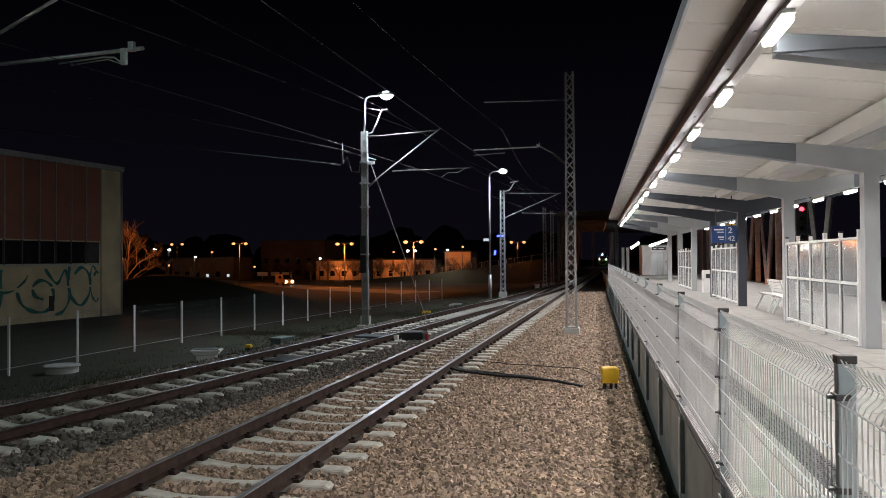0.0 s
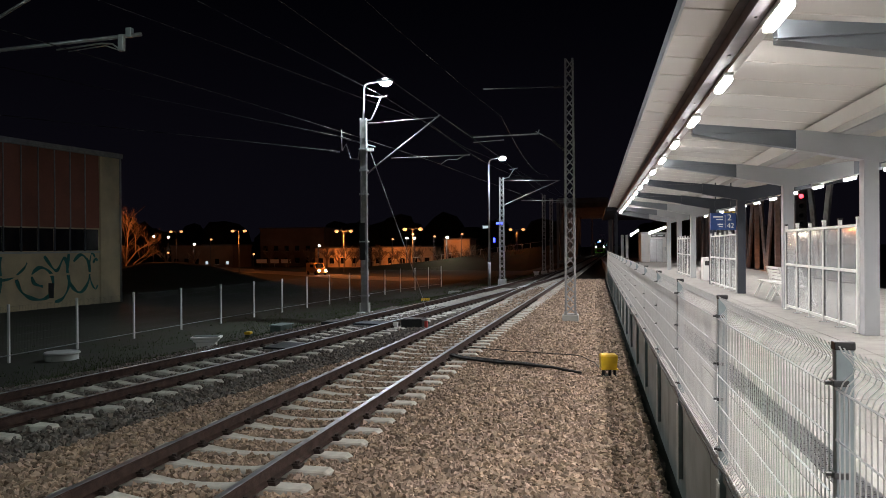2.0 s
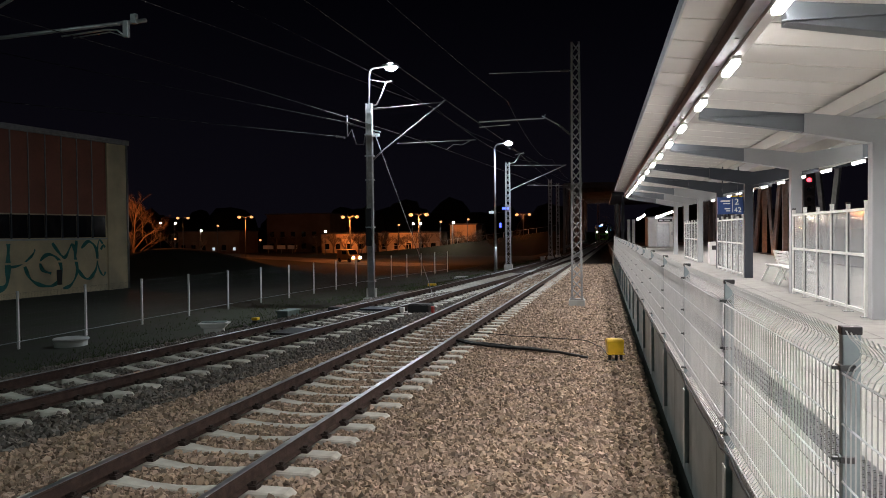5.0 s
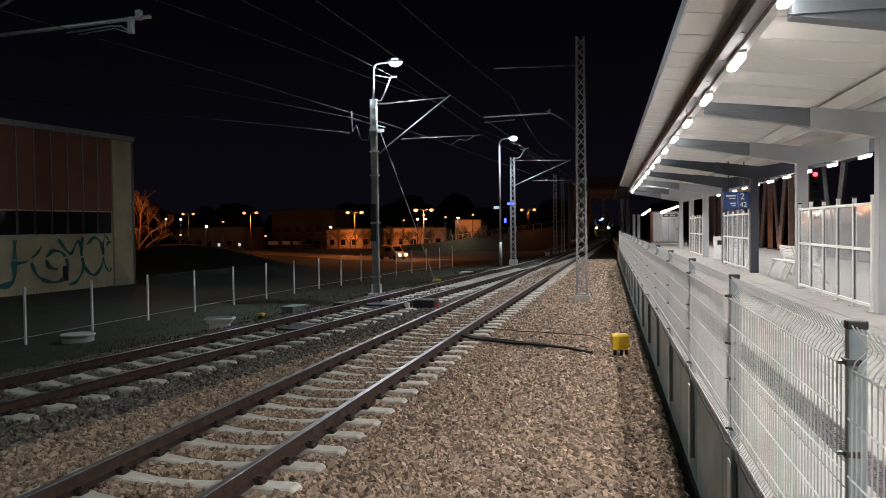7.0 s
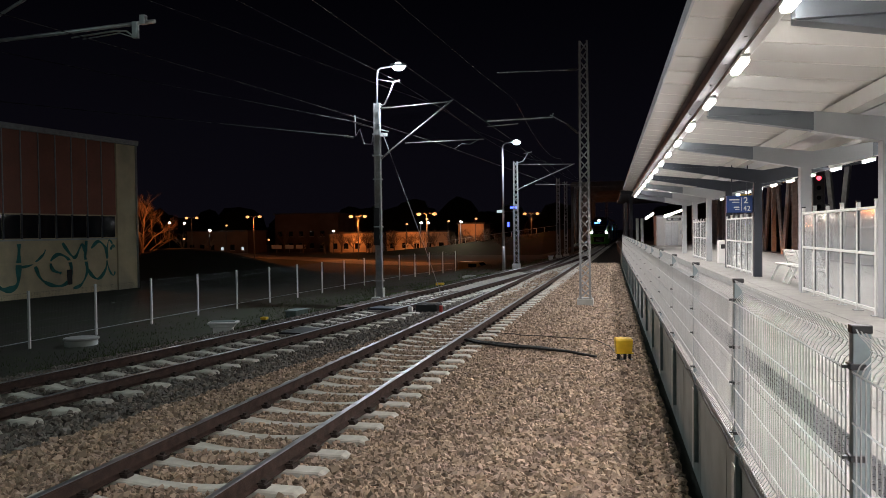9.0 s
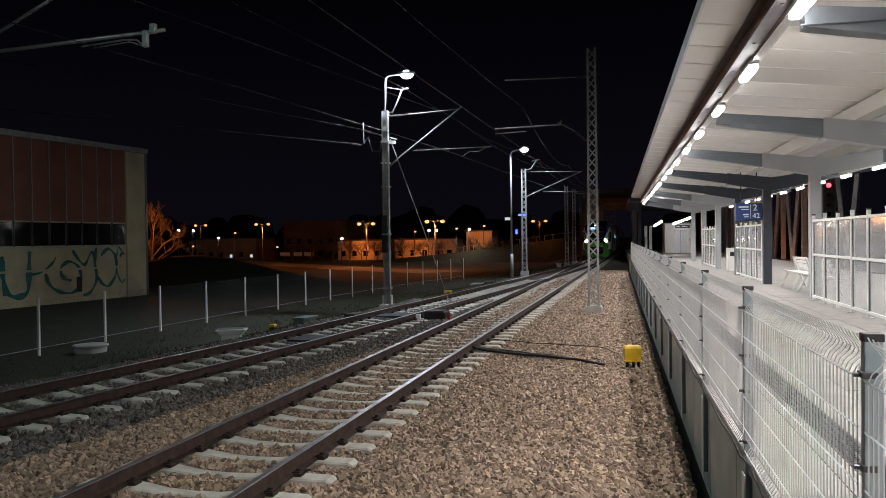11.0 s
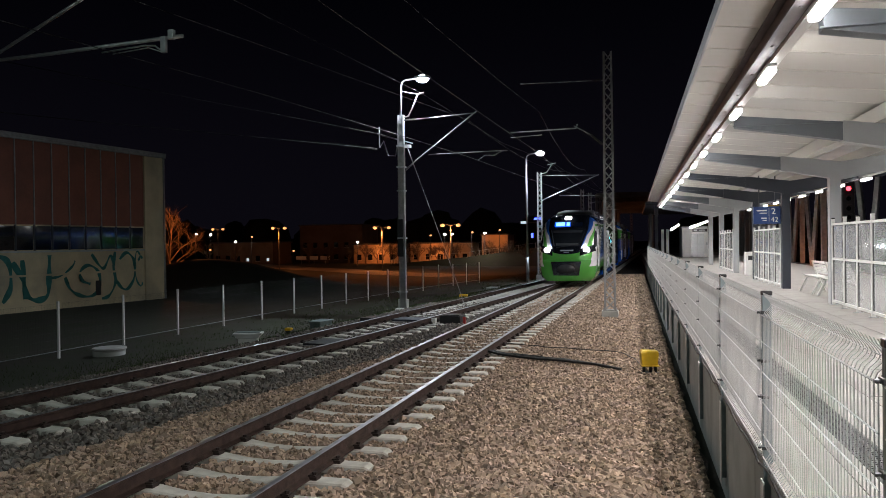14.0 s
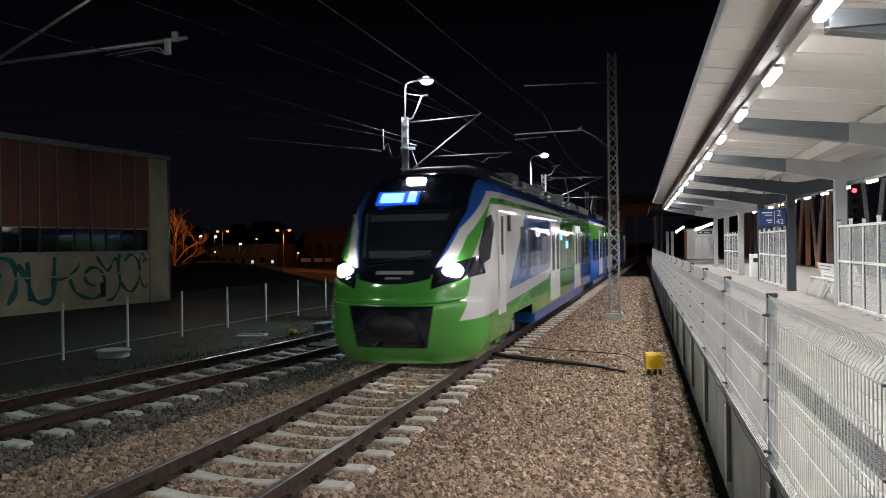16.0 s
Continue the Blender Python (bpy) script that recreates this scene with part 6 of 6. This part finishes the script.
def signal():
    s = thing("railway_signal", "black railway signal head glowing red on a steel mast", "signal", place=pose(9.42, 37.5, PZ - 0.4))
    bm = bmesh.new()
    rod(bm, (0, 0.2, -0.5), (0, 0.2, 4.6), 0.07, 8)
    part("mast", bm, GALV, s)
    part("head", boxed(-0.26, -0.08, 2.55, 0.26, 0.1, 4.45, bevel=0.05), BLACK, s)
    for k, z in enumerate((4.1, 3.65, 3.2, 2.8)):
        bm = bmesh.new()
        rod(bm, (0, -0.10, z), (0, -0.082, z), 0.10, 14)
        part("lens", bm, RED_GLOW if k == 0 else DARK_GLASS, s, "glowing red lens" if k == 0 else "")
        bm = bmesh.new()
        tube_path(bm, [(-0.15, -0.2, z + 0.06), (-0.08, -0.2, z + 0.16), (0.08, -0.2, z + 0.16), (0.15, -0.2, z + 0.06)], 0.02, 4)
        part("visor", bm, BLACK, s)
    bm = bmesh.new()
    rod(bm, (0.05, -0.2, 2.1), (0.05, -0.06, 2.3), 0.12, 10)
    part("speaker", bm, GALV, s)
    return s


signal()


def lift_house():
    s = thing("lift_house", "white lift house with a grey steel door at the platform end", "building", place=pose(0, 68, PZ))
    part("wall", boxed(4.05, 0, 0, 6.2, 4, 2.5, bevel=0.03), WHITE, s)
    part("roof", boxed(3.98, -0.1, 2.501, 6.27, 4.1, 2.62), STEEL_PAINT, s)
    d = part("door", boxed(4.8, -0.03, 0.02, 5.86, 0.05, 2.0), GALV, s, "grey steel lift door")
    part("door_seam", boxed(5.32, -0.035, 0.02, 5.34, -0.031, 2.0), BLACK, d)
    part("door_frame", boxed(4.69, -0.05, 0, 4.795, 0.05, 2.1), WHITE, s)
    part("door_frame", boxed(5.865, -0.05, 0, 5.97, 0.05, 2.1), WHITE, s)
    sg = part("sign_plate", boxed(4.9, -0.08, 2.16, 6.1, -0.03, 2.42), BLACK, s, "dark sign with pale lettering bars")
    part("printed_bar", boxed(5.0, -0.09, 2.24, 5.28, -0.082, 2.35), SIGN_WHITE, sg)
    part("printed_bar", boxed(5.45, -0.09, 2.26, 5.9, -0.082, 2.33), SIGN_WHITE, sg)
    part("call_panel", boxed(6.03, -0.03, 1.0, 6.13, 0.0, 1.3), GALV, s)
    return s


lift_house()


def far_light(a, b, label):
    s = thing("canopy_lamp", label, "lamp", "platform end lamps")
    bm = bmesh.new()
    rod(bm, a, b, 0.07, 8)
    part("diffuser", bm, TUBE, s, "bright white diffuser")
    top = Vector((0, 0, 0.10))
    bm = bmesh.new()
    rod(bm, Vector(a) + top, Vector(b) + top, 0.05, 4)
    part("housing", bm, WHITE, s)
    return s


far_light((2.77, 60, 3.15), (3.37, 60, 3.58), "sloping white tube lamp over the platform stairs")
far_light((4.17, 60, 3.31), (5.44, 60, 3.78), "sloping white tube lamp before the lift house")


def end_shelter():
    """Roof over the far end of the platform."""
    s = thing("stair_shelter", "dark roofed shelter over the platform stairs", "shelter", place=pose(0, 58.5, 0))
    for x in (2.1, 2.45):
        part("column", boxed(x - 0.10, -0.1, PZ, x + 0.10, 0.1, 3.2), WHITE, s)
    for x in (1.7, 8.2):
        part("column", boxed(x - 0.12, 1.4, PZ, x + 0.12, 1.65, 5.1), STEEL_DARK, s)
        part("column", boxed(x - 0.12, 20, PZ, x + 0.12, 20.25, 5.1), STEEL_DARK, s)
    part("roof", boxed(0.9, 1.2, 5.1, 8.8, 24, 5.35), STEEL_DARK, s)
    return s


end_shelter()


# ---- things on the ballast ----
def yellow_box():
    s = thing("trackside_box", "yellow plastic trackside box on short black feet", "box", place=pose(0.25, 14.5, -0.03, 0, 0, 8))
    bm = bmesh.new()
    lo, hi = [(-0.14, -0.12), (0.14, -0.12), (0.14, 0.12), (-0.14, 0.12)], [(-0.16, -0.13), (0.16, -0.13), (0.16, 0.13), (-0.16, 0.13)]
    a = [bm.verts.new((x, y, 0.12)) for x, y in lo]
    b = [bm.verts.new((x, y, 0.37)) for x, y in hi]
    c = [bm.verts.new((x * 0.88, y * 0.85, 0.40)) for x, y in hi]
    for p, q in ((a, b), (b, c)):
        for k in range(4):
            bm.faces.new((p[k], p[(k + 1) % 4], q[(k + 1) % 4], q[k]))
    bm.faces.new(a[::-1])
    bm.faces.new(c)
    bmesh.ops.bevel(bm, geom=list(bm.edges), offset=0.008, segments=2, affect="EDGES")
    bmesh.ops.recalc_face_normals(bm, faces=bm.faces)
    part("housing", bm, YELLOW, s)
    part("skirt_rim", boxed(-0.15, -0.13, 0.115, 0.17, 0.13, 0.135, bevel=0.004), YELLOW, s)
    for x in (-0.10, 0.02, 0.11):
        bm = bmesh.new()
        rod(bm, (x, -0.05, -0.02), (x, -0.05, 0.12), 0.03, 8)
        part("foot", bm, BLACK, s)
    part("base_plate", boxed(-0.2, -0.12, -0.03, 0.18, 0.1, 0.0, bevel=0.006), BLACK, s)
    return s


yellow_box()


def cable(label, pts, r):
    fine = []
    for i in range(len(pts) - 1):
        for k in range(5):
            u = k / 5
            p = [pts[i][j] + (pts[i + 1][j] - pts[i][j]) * u for j in range(3)]
            n = noise.noise(Vector((p[0] * 3, p[1] * 3, i)))
            fine.append((p[0], p[1] + 0.04 * n, p[2] + 0.01 * n))
    fine.append(pts[-1])
    return tagged(part("cable", tube_path(bmesh.new(), fine, r, 6), RUBBER, None, label), category="cable", group="cables")


for _k in range(3):
    cable("thick black rubber cable lying on the ballast", [(-3.15, 16.2 - 0.05 * _k, 0.06), (-2.6, 15.85 - 0.10 * _k, 0.035), (-2.0, 15.65 - 0.13 * _k, 0.03), (-1.2, 15.2 - 0.07 * _k, 0.03), (-0.6, 14.65 + 0.02 * _k, 0.03), (-0.25, 14.5, 0.0)], 0.026)
cable("thin black cable running to the yellow box", [(-3.0, 17.6, 0.03), (-2.0, 17.2, 0.02), (-1.0, 16.9, 0.02), (-0.3, 16.6, 0.02), (0.0, 15.7, 0.02), (0.12, 14.75, 0.03)], 0.009)
cable("thin dark cable strung along the fence foot", [(0.79, 2.84 + 0.42 * k, 0.98 - 0.05 * abs(math.sin(1.3 * k))) for k in range(110)], 0.008)


def tray():
    s = thing("cable_box", "white flared plastic cable box beside the track", "box", place=pose(-10.3, 18.7, ground_z(-10.3, 18.7), 0, 0, -72))
    bm = bmesh.new()
    rings = []
    for w, d, z in ((0.17, 0.25, -0.05), (0.17, 0.25, 0.15), (0.20, 0.31, 0.18), (0.21, 0.34, 0.25), (0.24, 0.39, 0.26), (0.24, 0.39, 0.30), (0.19, 0.34, 0.31)):
        rings.append([bm.verts.new((sx * w, sy * d, z)) for sx, sy in ((-1, -1), (1, -1), (1, 1), (-1, 1))])
    for a, b in zip(rings, rings[1:]):
        for k in range(4):
            bm.faces.new((a[k], a[(k + 1) % 4], b[(k + 1) % 4], b[k]))
    bm.faces.new(rings[-1])
    bmesh.ops.recalc_face_normals(bm, faces=bm.faces)
    part("body", bm, WHITE, s)
    part("lid", boxed(-0.18, -0.33, 0.311, 0.18, 0.33, 0.325), GREEN_GREY, s, "weathered grey lid")
    return s


tb = tray()
copy_thing(tb, pose(-4.95, 66.0, -0.12, 0, 0, 0))


def manhole():
    s = thing("manhole", "round concrete manhole ring with a lid in the grass", "manhole", place=pose(-13.85, 17.55, ground_z(-13.85, 17.55)))
    bm = bmesh.new()
    rod(bm, (0, 0, -0.3), (0, 0, 0.16), 0.41, 28)
    part("ring", bm, CONCRETE, s)
    bm = bmesh.new()
    rod(bm, (0, 0, 0.161), (0, 0, 0.22), 0.45, 28)
    bmesh.ops.bevel(bm, geom=[e for e in bm.edges if abs(e.verts[0].co.z - e.verts[1].co.z) < 1e-4], offset=0.015, segments=2, affect="EDGES")
    part("lid", bm, CONCRETE, s)
    return s


manhole()


def point_machine():
    s = thing("point_machine", "dark point machine with rods across the diverging track", "point machine", place=track_pose(side_x, 22.6, 0.0))
    part("motor_case", boxed(0.95, -0.28, -0.06, 1.62, 0.28, 0.20, bevel=0.03), BLACK, s)
    part("motor_lid", boxed(0.98, -0.25, 0.201, 1.58, 0.25, 0.225, bevel=0.01), RUBBER, s)
    part("drive_rod", boxed(-1.35, -0.05, -0.01, 0.95, 0.03, 0.045), CLIP, s)
    part("drive_rod", boxed(-1.35, 0.16, -0.01, 0.95, 0.21, 0.04), CLIP, s)
    part("cover_plate", boxed(-0.62, -0.35, 0.002, 0.58, 0.4, 0.06, bevel=0.01), STEEL_DARK, s, "dark blue-grey cover plate")
    part("red_marker", boxed(1.68, -0.2, -0.06, 1.76, -0.1, 0.16), RED_PAINT, s)
    part("white_marker", boxed(0.82, -0.62, 0.0, 0.95, -0.5, 0.15, bevel=0.01), WHITE, s)
    part("side_cover", boxed(-1.75, -0.3, -0.1, -1.35, 0.4, 0.08, bevel=0.04), BLACK, s)
    return s


point_machine()
s_ = thing("ground_box", "weathered green-grey box beside the track", "box", place=pose(-10.1, 23.2, ground_z(-10.1, 23.2), 0, 0, -6))
part("body", boxed(-0.2, -0.4, -0.05, 0.2, 0.4, 0.2, bevel=0.04), GREEN_GREY, s_)
part("lid", boxed(-0.23, -0.45, 0.201, 0.23, 0.45, 0.24, bevel=0.015), GREEN_GREY, s_)
s_ = thing("marker_post", "short black marker with a yellow rounded cap", "marker", place=pose(-10.35, 21.3, ground_z(-10.35, 21.3)))
part("base", boxed(-0.08, -0.08, -0.05, 0.08, 0.08, 0.12, bevel=0.02), BLACK, s_)
part("cap", boxed(-0.10, -0.10, 0.121, 0.10, 0.10, 0.21, bevel=0.035), YELLOW, s_)
s_ = thing("joint_cover", "dark tarred cover lying between the rails", "cover", place=track_pose(side_x, 17.3, 0.0))
part("sheet", boxed(-0.5, -0.5, -0.02, 0.35, 0.5, 0.03, bevel=0.012), BLACK, s_)
s_ = thing("kerb_block", "yellow painted concrete block in the grass", "block", place=pose(-8.0, 35.5, ground_z(-8.0, 35.5)))
part("block", boxed(-0.2, -0.1, -0.05, 0.2, 0.1, 0.12, bevel=0.02), YELLOW, s_)
s_ = thing("concrete_slab", "pale concrete slab lying in the grass", "slab", place=pose(-8.4, 45.5, ground_z(-8.4, 45.5)))
part("slab", boxed(-0.35, -0.5, -0.05, 0.35, 0.5, 0.12, bevel=0.03), CONCRETE, s_)


# ---- van on the street ----
def van():
    v = thing("van", "pale yellow van with bright headlights on the street", "van")
    bm = bmesh.new()
    prof = [(-2.3, 0.35), (-2.35, 0.9), (-1.5, 1.15), (-0.8, 1.95), (2.3, 2.0), (2.4, 0.35)]
    for s in (-0.9, 0.9):
        f = bm.faces.new([bm.verts.new((s, y, z)) for y, z in prof])
    bm.verts.ensure_lookup_table()
    for k in range(6):
        bm.faces.new((bm.verts[k], bm.verts[(k + 1) % 6], bm.verts[6 + (k + 1) % 6], bm.verts[6 + k]))
    bmesh.ops.recalc_face_normals(bm, faces=bm.faces)
    bmesh.ops.bevel(bm, geom=list(bm.edges), offset=0.08, segments=2, affect="EDGES")
    part("body", bm, ORANGE_PAINT, v)
    bm = bmesh.new()
    f = bm.faces.new([bm.verts.new(c) for c in ((-0.75, -1.49, 1.2), (0.75, -1.49, 1.2), (0.68, -0.87, 1.92), (-0.68, -0.87, 1.92))])
    bmesh.ops.solidify(bm, geom=[f], thickness=0.03)
    part("windscreen", bm, TRAIN_GLASS, v)
    for s in (-1, 1):
        part("side_window", boxed(s * 0.895, -0.7, 1.25, s * 0.925, 0.6, 1.75), TRAIN_GLASS, v)
        bm = bmesh.new()
        rod(bm, (s * 0.62, -2.42, 0.75), (s * 0.62, -2.34, 0.75), 0.2, 10)
        part("headlight", bm, WARM_GLOW, v)
        for y in (-1.5, 1.5):
            bm = bmesh.new()
            rod(bm, (s * 0.72, y, 0.33), (s * 0.95, y, 0.33), 0.33, 16)
            part("wheel", bm, BLACK, v)
    return v


VAN = van()
# ---- what moves ----
RUN = [(0, 219.0), (2, 192.8), (4, 166.8), (6.5, 134.4), (8, 115.0), (9.2, 99.6), (11.3, 72.6), (12.2, 60.9), (13, 50.5), (13.6, 42.6), (14.2, 34.7), (14.8, 27.0), (15.2, 21.9), (16, 11.85)]

DRIVE = [(0, -56.0, 130.0), (1.5, -47.5, 121.5), (2.5, -44.6, 118.6), (3.5, -43.4, 117.4), (4.2, -42.0, 116.0), (6.3, -33.0, 108.2), (7.2, -29.8, 105.8), (8.0, -25.3, 103.0), (8.8, -18.8, 98.8), (9.2, -15.6, 97.2), (10.5, -6.5, 95.1), (12, 5, 95), (16, 42, 95)]


def motions():
    walk(TRAIN, [(t, track_pose(main_x, y, 0.172)) for t, y in RUN])
    # the front wheels roll once the train has come near
    turn_rows = [(0, 0.0), (13.0, 0.0)]
    run = [(t, y) for t, y in RUN if t >= 13]
    for k in range(1, 91):
        t = 13.0 + k / 30
        i = max(j for j in range(len(run) - 1) if run[j][0] <= t + 1e-6)
        (t0, y0), (t1, y1) = run[i], run[i + 1]
        rolled = run[0][1] - (y0 + (y1 - y0) * (t - t0) / (t1 - t0))
        turn_rows.append((t, math.degrees(rolled / 0.42)))
    for w, x, y in FRONT_WHEELS:
        walk(w, [(t, pose(x, y, 0.42, a)) for t, a in turn_rows])
    rows = []
    for k, (t, x, y) in enumerate(DRIVE):
        a, b = DRIVE[max(k - 1, 0)], DRIVE[min(k + 1, len(DRIVE) - 1)]
        turn = math.degrees(math.atan2(b[1] - a[1], -(b[2] - a[2])))
        rows.append((t, pose(x, y, ROADZ(x) + 0.03, 0, 0, turn)))
    walk(VAN, rows)


motions()
